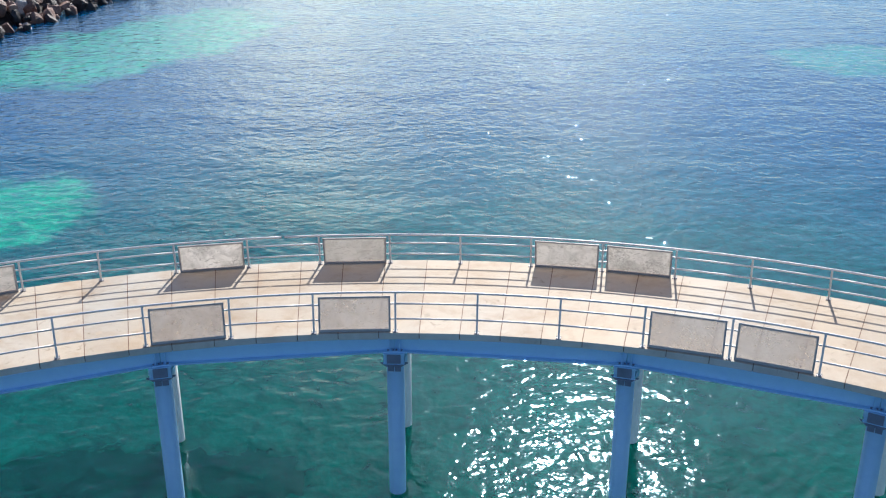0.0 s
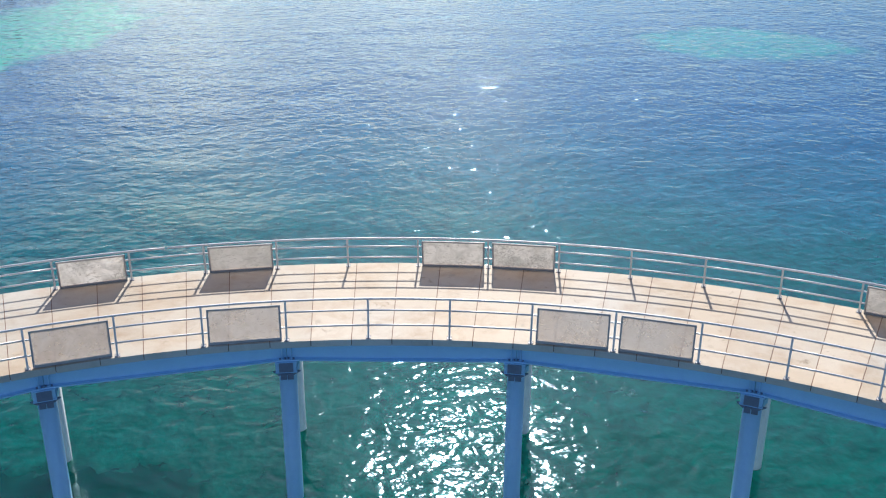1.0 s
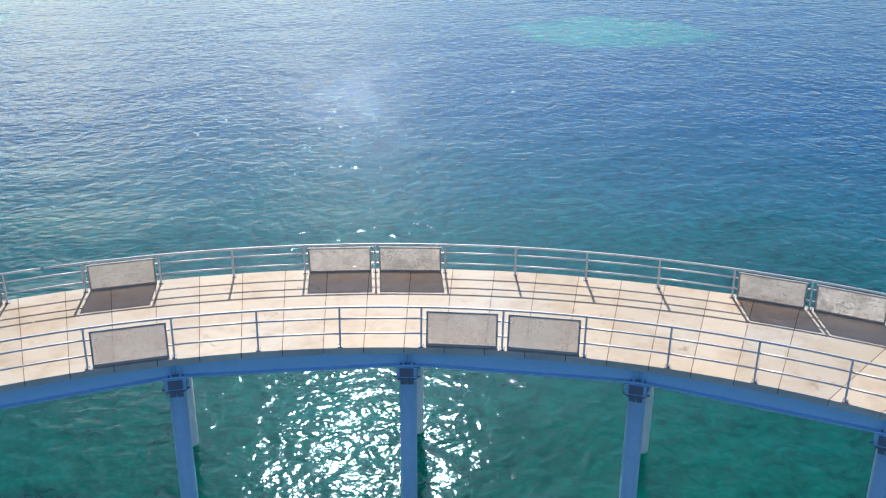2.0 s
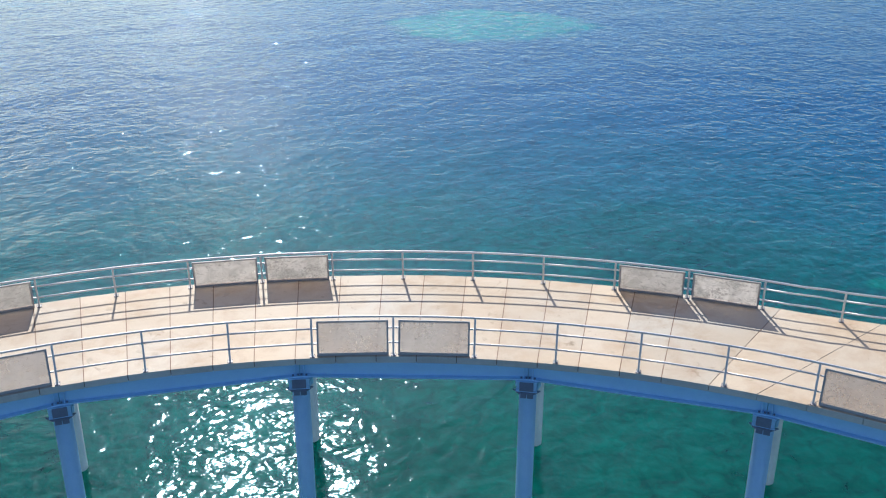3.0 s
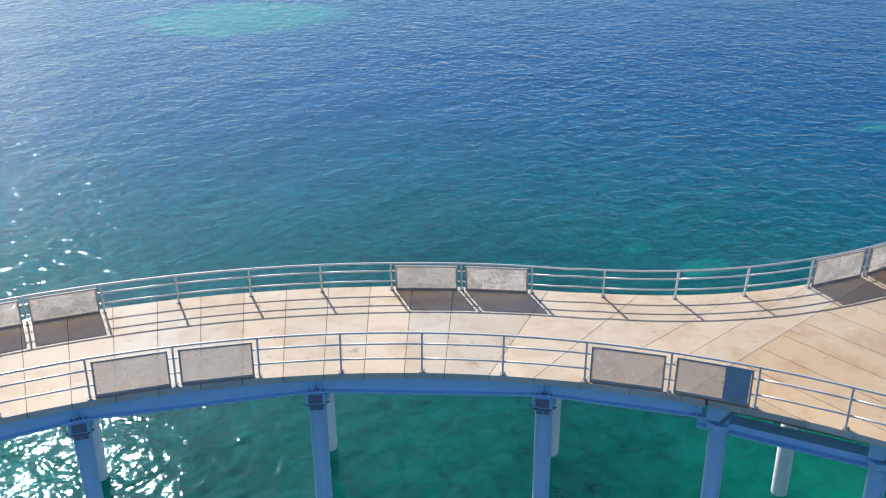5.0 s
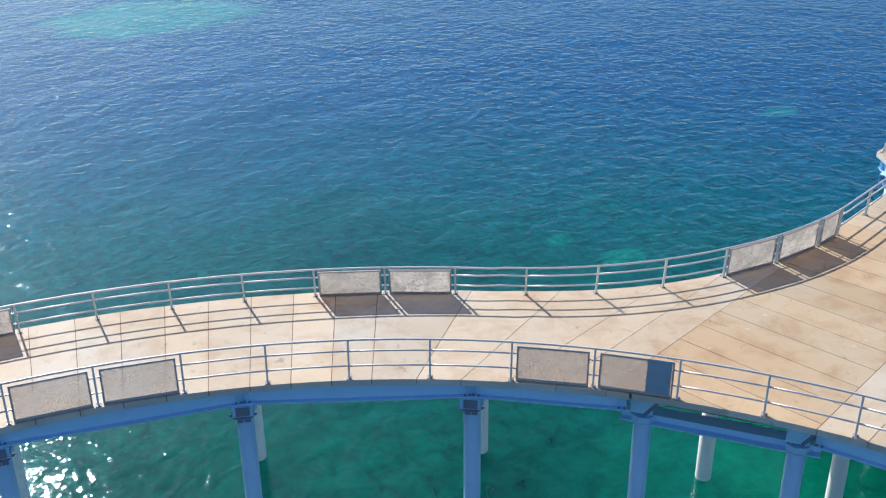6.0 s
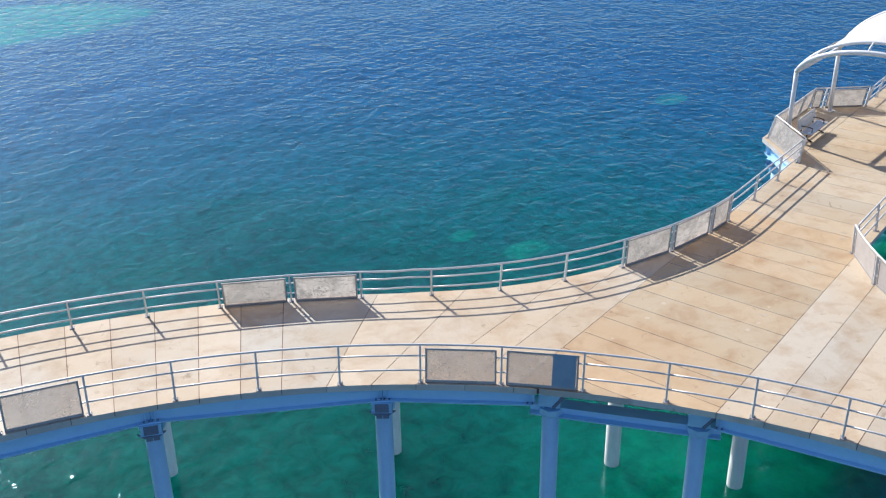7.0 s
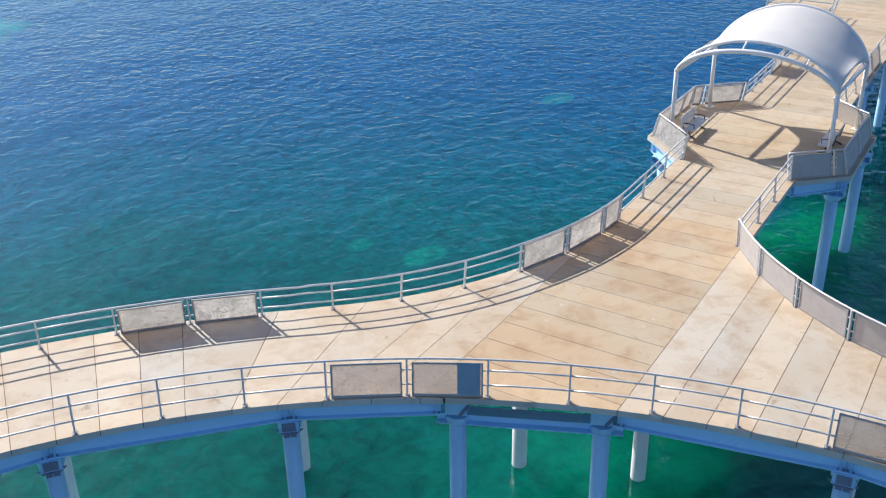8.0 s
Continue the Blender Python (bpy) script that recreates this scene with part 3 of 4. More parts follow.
def platform_railings():
    for pts, mid, kind, text in ((PLATFORM_L, (10, 2.5), "panel", "screened railing round the seaward bay of the shelter"), (PLATFORM_R, (10, 2.5), "solid", "screened railing round the inner bay of the shelter")):
        nodes = []
        c = ab(*mid)
        for i, q in enumerate(pts):
            p = ab(*q)
            a, b = ab(*pts[max(i - 1, 0)]), ab(*pts[min(i + 1, len(pts) - 1)])
            d = (b - a).normalized()
            inw = Vector((-d.y, d.x))
            nodes.append((p, inw if inw.dot(c - p) > 0 else -inw))
        railing(text, nodes, [kind] * (len(pts) - 1))
    left = [(14.9, 4.95), (16.7, 4.95), (18.5, 4.95), (20.3, 4.95), (22.6, 4.95), (25.2, 4.95), (27.4, 4.95), (29.6, 4.95), (31.8, 4.95), (34.0, 4.95), (36.2, 4.95)]
    railing("straight galvanised railing beyond the shelter", [(ab(*q), -V) for q in left], ["rail", "rail", "rail", "panel"] + ["rail"] * 6)
    right = [(14.3, 0.0), (16.6, 0.0), (18.9, 0.0), (21.2, 0.0), (23.5, 0.0), (25.8, 0.0), (28.1, 0.0), (30.4, 0.0), (32.7, 0.0), (35.0, 0.0), (37.3, 0.0)]
    railing("straight galvanised railing beyond the shelter", [(ab(*q), V) for q in right], ["rail"] * 3 + ["panel", "panel"] + ["rail"] * 5)
    far = [(36.2, 5.0), (36.5, 7.3), (36.8, 9.6)]
    railing("galvanised railing across the corner of the far landing", [(ab(*q), U) for q in far], ["rail"] * 2)
    far = [(36.8, 9.6), (39.1, 9.6), (41.4, 9.6), (43.7, 9.6)]
    railing("galvanised railing along the far landing", [(ab(*q), -V) for q in far], ["rail"] * 3)


inner_railing()
outer_railing()
bay_railing()
platform_railings()


# ---- substructure ----
R_NEAR, R_FAR, PILE_R = 26.36, 30.25, 0.26
BEAM_D = 0.52
G_NEAR, G_FAR = 25.95, 30.68     # girder lines
SLAB = 0.20


def lathe(bm, profile, sides=24):
    rings = [[bm.verts.new((r * math.cos(2 * math.pi * k / sides), r * math.sin(2 * math.pi * k / sides), z)) for k in range(sides)] for r, z in profile]
    for a, b in zip(rings, rings[1:]):
        for k in range(sides):
            bm.faces.new((a[k], a[(k + 1) % sides], b[(k + 1) % sides], b[k]))
    bm.faces.new(rings[0])
    bm.faces.new(rings[-1][::-1])


PILE_TOP = DECK - SLAB - BEAM_D - 0.36


def pile_meshes():
    a = bmesh.new()
    lathe(a, [(PILE_R, PILE_TOP), (PILE_R, -0.8), (PILE_R - 0.01, -0.88), (PILE_R - 0.05, -0.9)])
    a2 = a.copy()
    b = bmesh.new()
    lathe(b, [(PILE_R - 0.06, -0.6), (PILE_R - 0.03, -0.91), (PILE_R + 0.07, -1.2), (PILE_R + 0.02, -2.6), (PILE_R + 0.06, -4.0), (PILE_R, -7.5)], 16)
    for v in b.verts:
        v.co.xy *= 1 + 0.18 * noise.noise(v.co * 2.3)
    c = bmesh.new()
    lathe(c, [(PILE_R + 0.02, PILE_TOP - 0.28), (PILE_R + 0.12, PILE_TOP - 0.16), (PILE_R + 0.12, PILE_TOP + 0.02)], 8)
    return mesh_of(a, M_PAINT, "sleeve", True), mesh_of(a2, M_WHITE, "sleeve", True), mesh_of(b, M_FOUL, "fouled_shaft", True), mesh_of(c, M_PAINT, "pile_cap")


SLEEVE, SLEEVE_WHITE, SHAFT, CAP = pile_meshes()


def pile(p, white=False):
    label = "white sleeved steel pile standing in the sea" if white else "pale blue sleeved steel pile standing in the sea"
    ob = thing("pile", label, "pile", "pier piles", at=(p.x, p.y, 0))
    put("sleeve", SLEEVE_WHITE if white else SLEEVE, ob, Matrix.Identity(4))
    put("fouled_shaft", SHAFT, ob, Matrix.Identity(4), "dark weed-covered shaft below the waterline")
    put("pile_cap", CAP, ob, pose(0, 0, 0, 0, 0, 22.5))


def crosshead(p, q, over=0.68, plain=False):
    """A cross beam on the two piles p and q."""
    d = (q - p).normalized()
    length = (q - p).length + 2 * over
    s = p - d * over
    ob = thing("crosshead", "pale blue steel cross beam resting on two piles", "beam", "pier crossheads", at=(s.x, s.y, DECK - SLAB - BEAM_D))
    ob.rotation_euler = (0, 0, math.atan2(d.y, d.x))
    bm = bmesh.new()
    beam_i(bm, length, 0.34, 0.62)
    part("cross_beam", bm, M_PAINT, ob)
    for x, s in ((0.0, -1), (length, 1)):
        bm = bmesh.new()
        box(bm, min(x - s * 0.03, x - s * 0.05), max(x - s * 0.03, x - s * 0.05), -0.29, 0.29, -0.295, -0.045)
        part("end_plate", bm, M_PAINT, ob)
        if plain:
            continue
        bm = bmesh.new()
        box(bm, min(x + s * 0.03, x - s * 0.01), max(x + s * 0.03, x - s * 0.01), -0.2, 0.2, -0.30, -0.015, None, 0.005)
        part("dark_plate", bm, M_DARK, ob, "dark grey bolted plate")
        bm = bmesh.new()
        lip = [(x + s * 0.05, 0.22), (x + s * 0.05, -0.22), (x - s * 0.16, -0.40), (x - s * 0.16, 0.40)]
        prism(bm, lip if s < 0 else lip[::-1], -0.385, -0.342)
        part("seat_plate", bm, M_DARK, ob, "dark grey seat plate")
        for y in (-0.1, 0.1):
            bm = bmesh.new()
            face = over - PILE_R - 0.15
            xx = face if x == 0 else length - face
            box(bm, min(xx, xx + s * 0.03), max(xx, xx + s * 0.03), y - 0.09, y + 0.09, -0.70, -0.40, None, 0.004)
            part("lug_plate", bm, M_DARK, ob, "dark grey lug on the pile head")
    for x in (over - 0.2, over + 0.2, length - over - 0.2, length - over + 0.2):
        bm = bmesh.new()
        box(bm, x - 0.012, x + 0.012, -0.3, 0.3, -0.297, -0.043)
        part("stiffener", bm, M_PAINT, ob)


def girder(p, q, drop=0.0, depth=BEAM_D, label="long pale blue steel girder under the deck edge", width=0.34):
    d = (q - p)
    ob = thing("girder", label, "beam", "pier girders", at=(p.x, p.y, DECK - SLAB - drop))
    ob.rotation_euler = (0, 0, math.atan2(d.y, d.x))
    bm = bmesh.new()
    beam_i(bm, d.length - 0.02, depth, width)
    part("steel_beam", bm, M_PAINT, ob)
    for x in (0.14, d.length - 0.16):
        bm = bmesh.new()
        for s in (-1, 1):
            box(bm, x - 0.01, x + 0.01, min(s * 0.016, s * width * 0.45), max(s * 0.016, s * width * 0.45), -depth + 0.041, -0.041)
        part("stiffener", bm, M_PAINT, ob)
    bm = bmesh.new()
    for x in (0.05, 0.2, d.length - 0.22, d.length - 0.07):
        for s in (-0.11, 0.11):
            box(bm, x - 0.025, x + 0.025, s - 0.025, s + 0.025, -depth - 0.0 + 0.041, -depth + 0.08)
    tagged(part("bolt_set", bm, M_DARK, ob, "dark bolt heads"), kind="stuff")


def fork_head(p, q, over=0.62):
    """The deep cross beam on two piles at the fork, with box stools over the piles and a rusty stringer behind."""
    d = (q - p).normalized()
    length = (q - p).length + 2 * over
    s = p - d * over
    ob = thing("crosshead", "deep pale blue cross beam on two piles at the fork", "beam", "pier crossheads", at=(s.x, s.y, DECK - 0.96))
    ob.rotation_euler = (0, 0, math.atan2(d.y, d.x))
    bm = bmesh.new()
    beam_i(bm, length, 0.38, 0.46)
    part("cross_beam", bm, M_PAINT, ob)
    for x in (over, length - over):
        bm = bmesh.new()
        box(bm, x - 0.34, x + 0.3, -0.30, 0.24, 0.003, 0.755, None, 0.01)
        part("stool", bm, M_PAINT, ob, "pale blue box stool under the deck")
        for k in (-0.2, 0.2):
            bm = bmesh.new()
            box(bm, x + k - 0.012, x + k + 0.012, -0.22, 0.22, -0.335, -0.045)
            part("stiffener", bm, M_PAINT, ob)
        bm = bmesh.new()
        tube(bm, [(x + 0.1, -0.32, 0.02), (x + 0.5, -0.3, 0.57)], 0.05, 8)
        part("tie_rod", bm, M_DARK, ob, "grey diagonal tie rod")
    bm = bmesh.new()
    box(bm, over + 0.36, length - over - 0.37, 0.32, 0.5, 0.02, 0.40, None, 0.01)
    part("stringer", bm, M_RUST, ob, "rust-brown stringer")


def main_substructure():
    bents = [-0.42 + 14.73 * k for k in range(-3, 4)]
    near = [polar(a - 0.06, R_NEAR) for a in bents]
    far = [polar(a + 0.08, R_FAR) for a in bents]
    for p, q in zip(near, far):
        crosshead(p, q)
    # the fork: two bents set along the branch
    n1, n2 = polar(54.6, R_NEAR + 0.05), polar(63.9, R_NEAR + 0.05)
    f1, f2 = polar(58.3, R_FAR), polar(66.1, R_FAR)
    fork_head(n1, n2)
    fork_head(f1, f2)
    later = [78.6, 93.3]
    near2, far2 = [polar(a, R_NEAR) for a in later], [polar(a, R_FAR) for a in later]
    for p, q in zip(near2, far2):
        crosshead(p, q)
    g1 = [polar(a, G_NEAR) for a in bents + [53.6]]
    g2 = [polar(a, G_NEAR) for a in [64.9] + later]
    g3 = [polar(a, G_FAR) for a in bents + [57.6]]
    g4 = [polar(a, G_FAR) for a in [66.8] + later]
    for line in (g1, g2, g3, g4):
        for p, q in zip(line, line[1:]):
            girder(p, q)
    for p in near + near2 + [n1, n2]:
        pile(p)
    for p in far + far2 + [f1, f2]:
        pile(p, True)
    # branch bents
    for a in (-5.5, 0.9):
        p, q = ab(a, 1.0), ab(a, 3.9)
        crosshead(p, q, 0.5, True)
        pile(p), pile(q)
    for a, b in ((7.0, -1.5), (11.8, -1.7)):
        p, q = ab(a, b), ab(a, 6.3)
        crosshead(p, q, 0.5, True)
        pile(p), pile(q)
    for a in (23.4, 32.0, 40.0):
        p, q = ab(a, 0.3), ab(a, 4.6)
        crosshead(p, q, 0.5, True)
        pile(p), pile(q)
    for b in (0.35, 4.5):
        for a0, a1 in ((-5.5, 0.9), (0.9, 7.6), (7.6, 11.8), (11.8, 23.4), (23.4, 32.0), (32.0, 40.0)):
            girder(ab(a0, b), ab(a1, b))
    girder(ab(5.0, -0.02), ab(6.9, -1.72))
    girder(ab(14.4, -0.02), ab(12.5, -1.72))
    girder(ab(6.9, -1.78), ab(12.45, -1.78))
    girder(ab(5.05, 5.0), ab(7.4, 6.95))
    girder(ab(7.4, 7.0), ab(12.9, 7.0))


main_substructure()


# ---- shelter ----
A_F, A_B, B_R, B_L, EAVE = 7.9, 13.1, -0.9, 6.35, 3.2
REAR = -0.22                     # sideways shift of the rear arch


def arch_point(f, lean, rise, a, out=0.0):
    """f from 0 (inner bay) to 1; lean: how far the crown leans along the branch."""
    ang = math.pi * f
    h = math.sin(ang) ** 0.8
    b = (B_R + B_L) / 2 - math.cos(ang) * (B_L - B_R) / 2 * (1.0)
    b = B_R + (B_L - B_R) * f * 0.55 + (b - B_R) * 0.45
    p = ab(a + lean * h, b + REAR * (a - A_F) / (A_B - A_F))
    return Vector((p.x, p.y, DECK + EAVE + rise * h + out))


def build_shelter():
    sh = thing("shelter", "white barrel shade canopy of stretched membrane on four steel posts", "shelter", at=(*ab((A_F + A_B) / 2, 2.7), DECK))
    inv = Matrix.Translation(-Vector((*ab((A_F + A_B) / 2, 2.7), DECK)))
    for a, b in ((A_F, B_R), (A_F, B_L), (A_B, B_R + REAR), (A_B, B_L + REAR)):
        p = ab(a, b)
        bm = bmesh.new()
        lathe(bm, [(0.1, 0.02), (0.1, EAVE + 0.1)], 16)
        po = part("post", bm, M_WHITE, sh, "", inv @ Matrix.Translation((p.x, p.y, DECK)), True)
        bm = bmesh.new()
        box(bm, -0.2, 0.2, -0.2, 0.2, 0.0, 0.03, None, 0.008)
        part("base_plate", bm, M_WHITE, po, "", Matrix.Identity(4))
    n = 28
    for a, lean, rise in ((A_F, -0.7, 1.5), (A_B, 1.4, 1.95)):
        bm = bmesh.new()
        tube(bm, [arch_point(i / n, lean, rise, a) for i in range(n + 1)], 0.11, 12)
        part("arch", bm, M_WHITE, sh, "", inv, True)
        back = 0.75 if lean < 0 else -0.6
        bm = bmesh.new()
        tube(bm, [arch_point(i / n, lean + back, rise + 0.3, a) for i in range(n + 1)], 0.075, 10)
        part("membrane_rail", bm, M_WHITE, sh, "", inv, True)
        for f in (0.24, 0.56, 0.84):
            bm = bmesh.new()
            tube(bm, [arch_point(f, lean, rise, a), arch_point(f, lean + back, rise + 0.3, a)], 0.045, 8)
            part("strut", bm, M_WHITE, sh, "", inv, True)
    for b in (B_R, B_L):
        bm = bmesh.new()
        p, q = ab(A_F, b), ab(A_B, b + REAR)
        tube(bm, [(p.x, p.y, DECK + EAVE), (q.x, q.y, DECK + EAVE)], 0.085, 10)
        part("eave_beam", bm, M_WHITE, sh, "", inv, True)
    bm = bmesh.new()
    nu, nv = 36, 18
    grid = []
    for j in range(nv + 1):
        g = j / nv
        row = []
        for i in range(nu + 1):
            f = i / nu
            p = arch_point(f, 0.05, 1.80, A_F).lerp(arch_point(f, 0.8, 2.25, A_B), g)
            sag = 4 * g * (1 - g)
            edge = abs(2 * f - 1) ** 8
            p.z += -0.22 * sag * (1 - edge) + (0.55 if f < 0.5 else 0.8) * sag * edge
            if f > 0.5:
                shift = -V * 0.5 * sag * edge
                p += Vector((shift.x, shift.y, 0))
            row.append(bm.verts.new(p))
        grid.append(row)
    for j in range(nv):
        for i in range(nu):
            bm.faces.new((grid[j][i], grid[j][i + 1], grid[j + 1][i + 1], grid[j + 1][i]))
    ca = part("canopy", bm, M_FABRIC, sh, "taut white fabric membrane", inv, True)
    sol = ca.modifiers.new("thickness", "SOLIDIFY")
    sol.thickness = 0.012


build_shelter()


def build_bench(a, b, facing, label):
    """facing: 1 looks to +b, -1 to -b."""
    p = ab(a, b)
    be = thing("bench", label, "bench", "shelter benches", at=(p.x, p.y, DECK))
    be.rotation_euler = (0, 0, radians(HEAD + (0 if facing > 0 else 180)))
    for i in range(4):
        bm = bmesh.new()
        box(bm, -1.12, 1.12, -0.02 + i * 0.14, 0.105 + i * 0.14, 0.42, 0.46, None, 0.008)
        part("seat_slat", bm, M_SEAT, be)
    for i in range(4):
        bm = bmesh.new()
        box(bm, -1.12, 1.12, -0.02, 0.02, 0.06 + i * 0.13, 0.178 + i * 0.13, pose(0, -0.06, 0.46, 14, 0, 0), 0.008)
        part("back_slat", bm, M_SEAT, be)
    for x in (-0.78, 0.78):
        bm = bmesh.new()
        tube(bm, [(x, 0.5, 0.0), (x, 0.22, 0.1), (x, 0.2, 0.4), (x, -0.08, 0.42), (x, -0.2, 0.95)], 0.035, 6)
        tube(bm, [(x, -0.22, 0.0), (x, 0.02, 0.1), (x, 0.2, 0.12)], 0.035, 6)
        part("leg_frame", bm, M_BLACK, be, "black cast iron frame")
        bm = bmesh.new()
        tube(bm, [(x, -0.12, 0.66), (x, 0.2, 0.68), (x, 0.42, 0.64), (x, 0.42, 0.44)], 0.025, 6)
        part("armrest", bm, M_BLACK, be, "black curved armrest")


build_bench(8.9, 5.75, -1, "silver slatted bench with black iron legs facing the walk")
build_bench(9.8, -0.75, 1, "silver slatted bench with black iron legs under the canopy")


# ---- deck ----
deck = thing("deck", "sunlit pale concrete pier deck of radial planks", "deck", kind="structure", at=(0, 0, 0))


def inset(pts, d):
    n = len(pts)
    area = sum(pts[i].x * pts[(i + 1) % n].y - pts[(i + 1) % n].x * pts[i].y for i in range(n))
    s = 1 if area > 0 else -1
    out = []
    for i in range(n):
        a, b, c = pts[i - 1], pts[i], pts[(i + 1) % n]
        e1, e2 = (b - a).normalized(), (c - b).normalized()
        n1, n2 = Vector((-e1.y, e1.x)) * s, Vector((-e2.y, e2.x)) * s
        m = (n1 + n2)
        m = m / max(0.4, m.dot(n1)) if m.length > 1e-6 else n1
        out.append(b + m * d)
    return out


def plank(pts, name="plank", gap=0.011, top=0.0, thick=SLAB, mat=None):
    pts = [p for i, p in enumerate(pts) if (p - pts[i - 1]).length > 0.02]
    if len(pts) < 3:
        return
    c = sum(pts, Vector((0, 0))) / len(pts)
    bm = bmesh.new()
    prism(bm, [p - c for p in inset(pts, gap)], -thick, top)
    ob = part(name, bm, mat or M_DECK, deck, "", Matrix.Translation((c.x, c.y, DECK)))
    ob.data.materials.append(M_EDGE)
    for f in ob.data.polygons:
        f.material_index = 0 if f.normal.z > 0.5 else 1


def outside(p):
    if (p - F).length < FR_ - 0.22 or (p - G).length < GR - 0.22:
        return True
    if (p - C).length > E_OUT:
        a = az_of(p)
        if a < TAN_AZ or a > 88:
            return True
        x, y = to_ab(p)
        return x > -1.0
    return False


def run_out(az, heading):
    """From the inner edge at an azimuth, along a heading, to the deck's far edge."""
    p = polar(az, E_IN)
    d = course(heading)
    t = 1.0
    while t < 22 and not outside(p + d * t):
        t += 0.02
    return p, p + d * t


def lead(az):
    """The heading of a joint that starts at an azimuth of the inner edge."""
    radial = 90 - az
    if az <= 37.4:
        return radial
    if az <= 52.26:
        return float(np.interp(az, (37.34, 40.21, 43.06, 45.95, 49.1, 52.25), (52.66, 33.5, 18.8, 8.1, 8.0, HEAD)))
    if az < 82.15:
        return HEAD
    return radial


def fan_planks(joints):
    for a0, a1 in zip(joints, joints[1:]):
        n = 4 if a0 > 36 else 2
        near, far = [], []
        for i in range(n + 1):
            a = a0 + (a1 - a0) * i / n
            p, q = run_out(a, lead(a0) + (lead(a1) - lead(a0)) * i / n)
            near.append(p)
            far.append(q)
        plank(near + far[::-1])


fan_planks([29.59 + 2.585 * k for k in range(-28, 4)] + [40.21, 43.06, 45.95, 49.1, 52.25])
LINE_B = -0.06
LINE_AZ = min((65 + 0.01 * k for k in range(-200, 200)), key=lambda a: abs(to_ab(polar(a, E_IN))[1] - LINE_B))
fan_planks([LINE_AZ] + [65.06 + 2.65 * k for k in range(1, 14)])


def skew(a):
    """The joints of the fork run a little askew; those on the branch are square to it."""
    return float(np.interp(a, (-12, -8, -1), (0.15, 0.15, 0.0)))


def edge_at(b):
    """How far along the branch the inner edge circle lies at the offset b."""
    p = ab(0, b) - C
    along = p.dot(U)
    return -along + math.sqrt(E_IN ** 2 - p.length_squared + along ** 2)


def branch_planks():
    step = 1.185
    a = -5.86 - 11 * 1.185
    lo_line = LINE_B
    hi_line = to_ab(polar(52.25, E_IN))[1]
    while a < 52:
        b0, b1 = a, a + step
        if a < -10:
            # cut off by the circle of the inner edge
            ys = [lo_line + (hi_line - lo_line) * k / 400 for k in range(401)]
            near, far = [], []
            for y in ys:
                f = (y - lo_line) / (hi_line - lo_line)
                x0, x1 = max(b0 + skew(b0) * f, edge_at(y)), b1 + skew(b1) * f
                if x0 < x1:
                    near.append(ab(x0, y))
                    far.append(ab(x1, y))
            if len(near) > 2:
                plank(near[::33] + [near[-1], far[-1], far[0]], mat=M_FORK)
        else:
            low = lo_line if b1 < -2.3 else B_LO
            high = hi_line if b1 < -1.7 else B_HI
            if a >= 36.5:
                low, high = -4.5, 9.75
            plank([ab(b0, low), ab(b1, low), ab(b1 + skew(b1), high), ab(b0 + skew(b0), high)], mat=M_FORK if a < -2 else M_TAN)
        a += step
    # bays of the shelter
    left = [ab(5.0, B_HI), ab(7.4, 7.34), ab(12.95, 7.34), ab(15.1, B_HI)]
    right = [ab(4.9, B_LO), ab(14.5, B_LO), ab(12.55, -2.18), ab(6.75, -2.18)]
    plank(left, mat=M_TAN)
    plank(right, mat=M_TAN)


branch_planks()


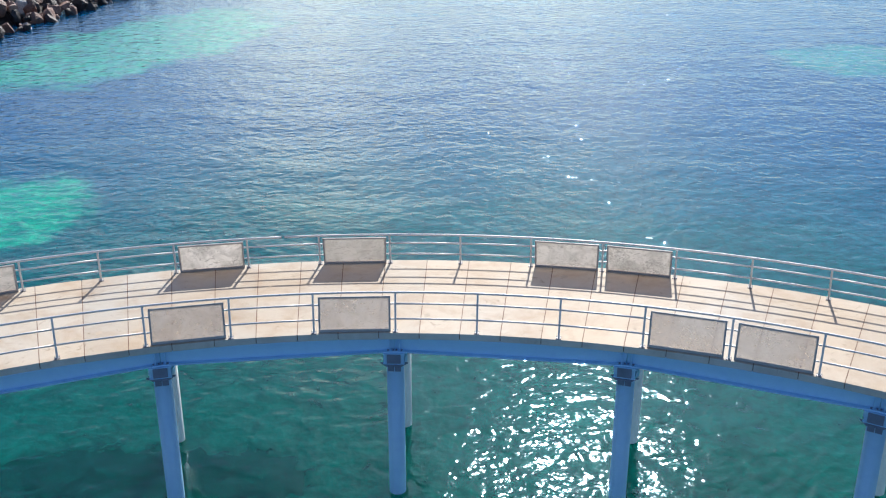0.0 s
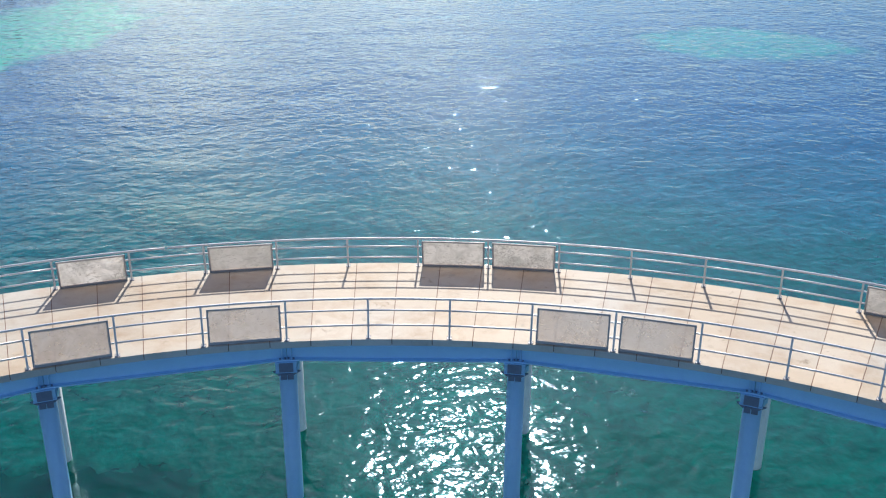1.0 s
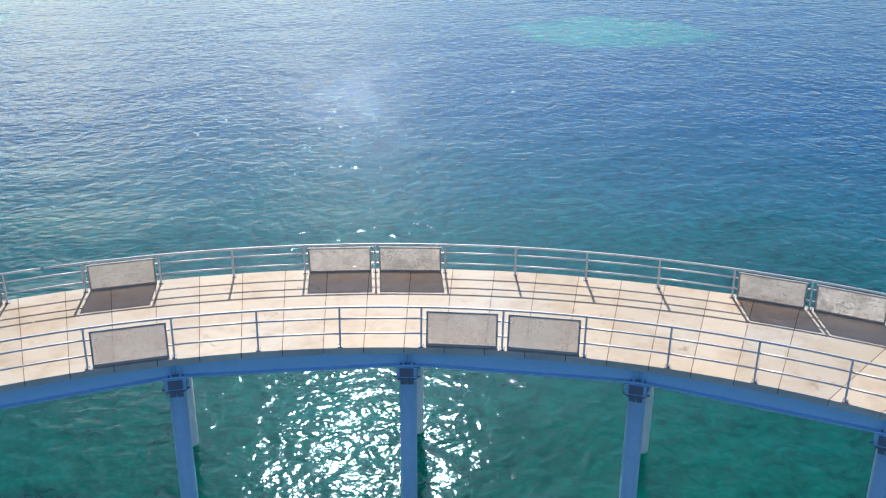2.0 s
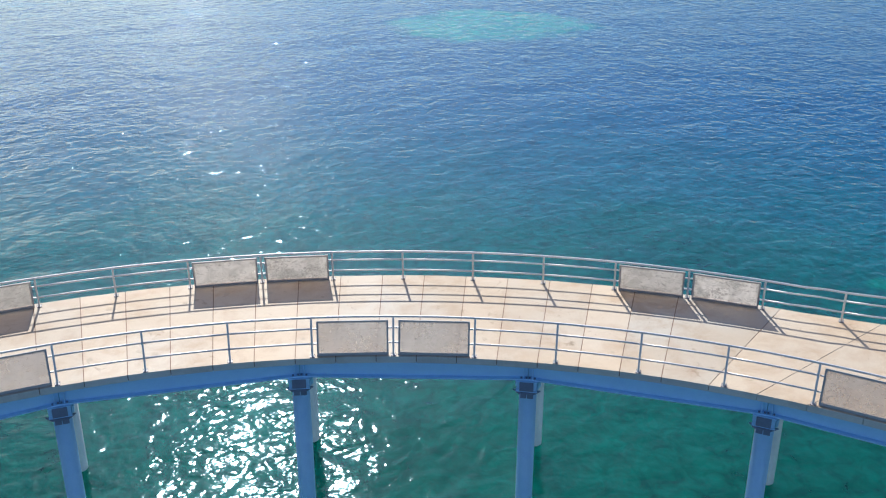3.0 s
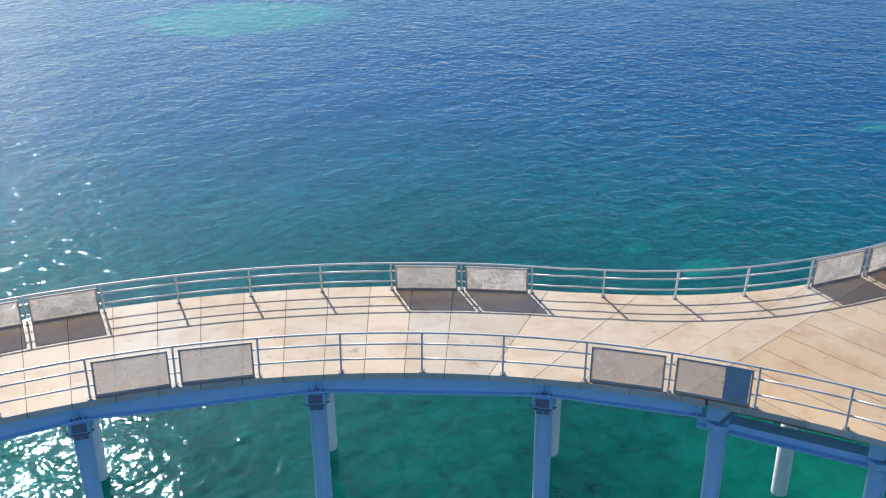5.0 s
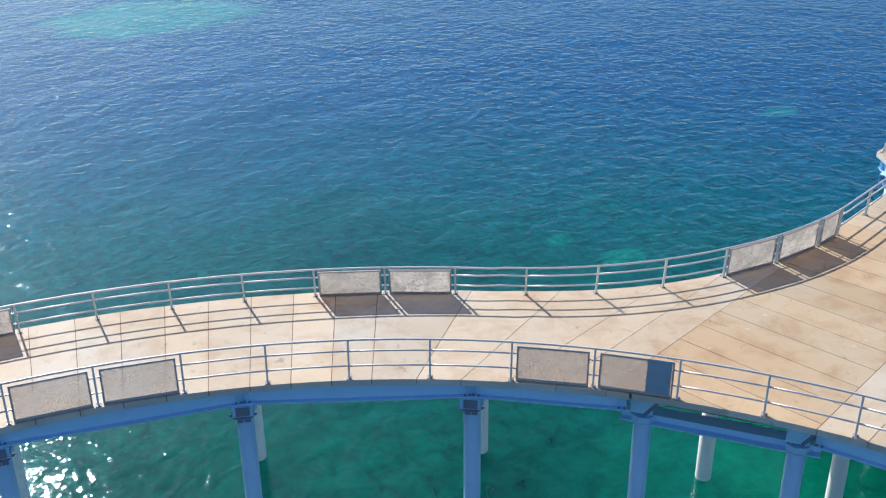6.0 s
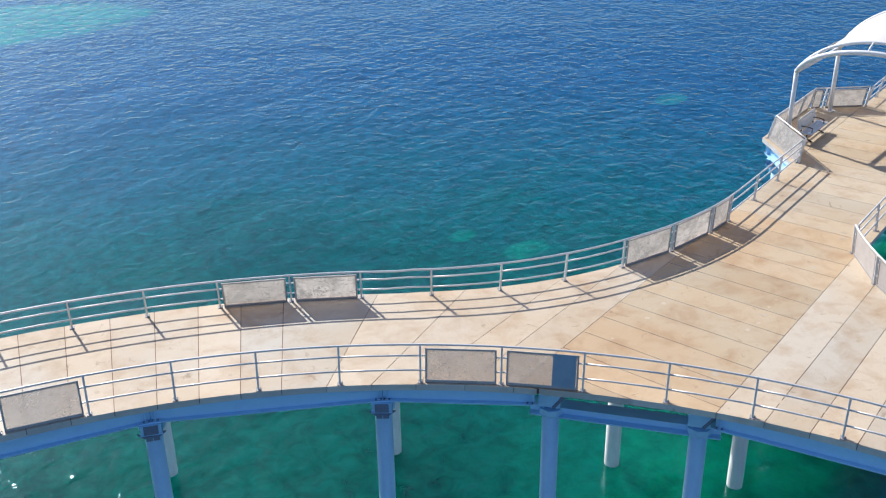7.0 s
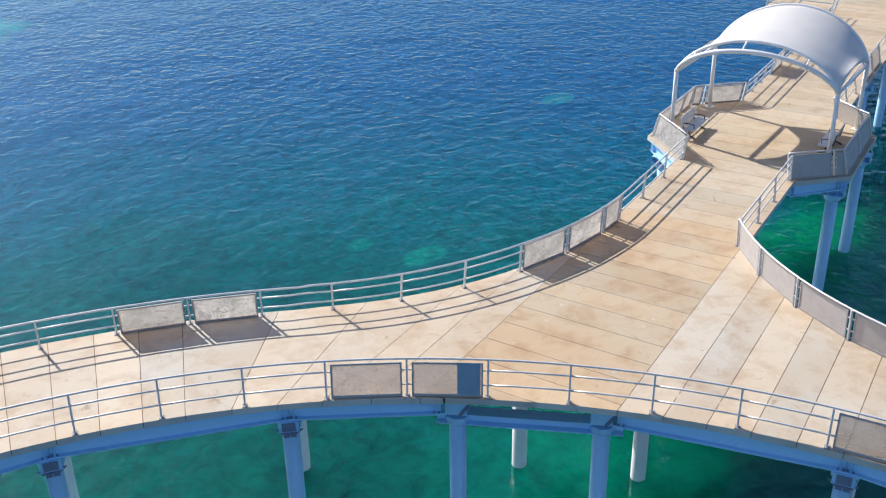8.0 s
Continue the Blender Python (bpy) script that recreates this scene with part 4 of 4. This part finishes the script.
def deck_underlay():
    """The grout bed in the joints, a little below the deck surface."""
    bm = bmesh.new()
    azs = [-46 + 2 * k for k in range(73)]
    ring = []
    for a in azs:
        p, q = polar(a, E_IN + 0.06), polar(a, E_OUT - 0.06)
        ring.append([bm.verts.new((x.x, x.y, DECK + z)) for x, z in ((p, -0.012), (q, -0.012), (q, -SLAB + 0.01), (p, -SLAB + 0.01))])
    for a, b in zip(ring, ring[1:]):
        for k in range(4):
            bm.faces.new((a[k], a[(k + 1) % 4], b[(k + 1) % 4], b[k]))
    part("joint_bed", bm, M_JOINT, deck, "dark joint filler")
    bm = bmesh.new()
    prism(bm, [ab(-8, 0), ab(50, 0), ab(50, 4.9), ab(-8, 4.9)], DECK - SLAB + 0.012, DECK - 0.013)
    part("joint_bed", bm, M_JOINT, deck, "dark joint filler")


deck_underlay()


def mortar_patches():
    """Filled lifting sockets, four to a plank."""
    rng = random.Random(23)
    shapes = []
    for k in range(5):
        bm = bmesh.new()
        sides = 12
        prism(bm, [((0.10 + 0.045 * rng.random()) * math.cos(2 * math.pi * n / sides), (0.08 + 0.04 * rng.random()) * math.sin(2 * math.pi * n / sides)) for n in range(sides)], -0.004, 0.003)
        shapes.append(mesh_of(bm, M_PATCH, "mortar_patch"))
    spots = []
    for k in range(-28, 3):
        for f in (0.25, 0.75):
            for r in (E_IN + 1.15, E_OUT - 1.2):
                if rng.random() < 0.6:
                    spots.append(polar(29.59 + 2.585 * (k + f + rng.uniform(-0.16, 0.16)), r + rng.uniform(-0.3, 0.3)))
    for k in range(1, 10):
        for f in (0.25, 0.75):
            spots.append(polar(65.06 + 2.65 * (k + f), E_IN + 1.15))
    for k in range(-6, 20):
        for f in (0.25, 0.75):
            for b in (0.9, 4.0):
                if rng.random() < 0.6:
                    spots.append(ab(-5.86 + 1.185 * (k + f), b + rng.uniform(-0.15, 0.15)))
    for p in spots:
        put("mortar_patch", rng.choice(shapes), deck, Matrix.Translation((p.x, p.y, DECK)) @ Matrix.Rotation(rng.uniform(0, 6), 4, "Z") @ Matrix.Scale(rng.uniform(0.35, 1.05), 4))


mortar_patches()
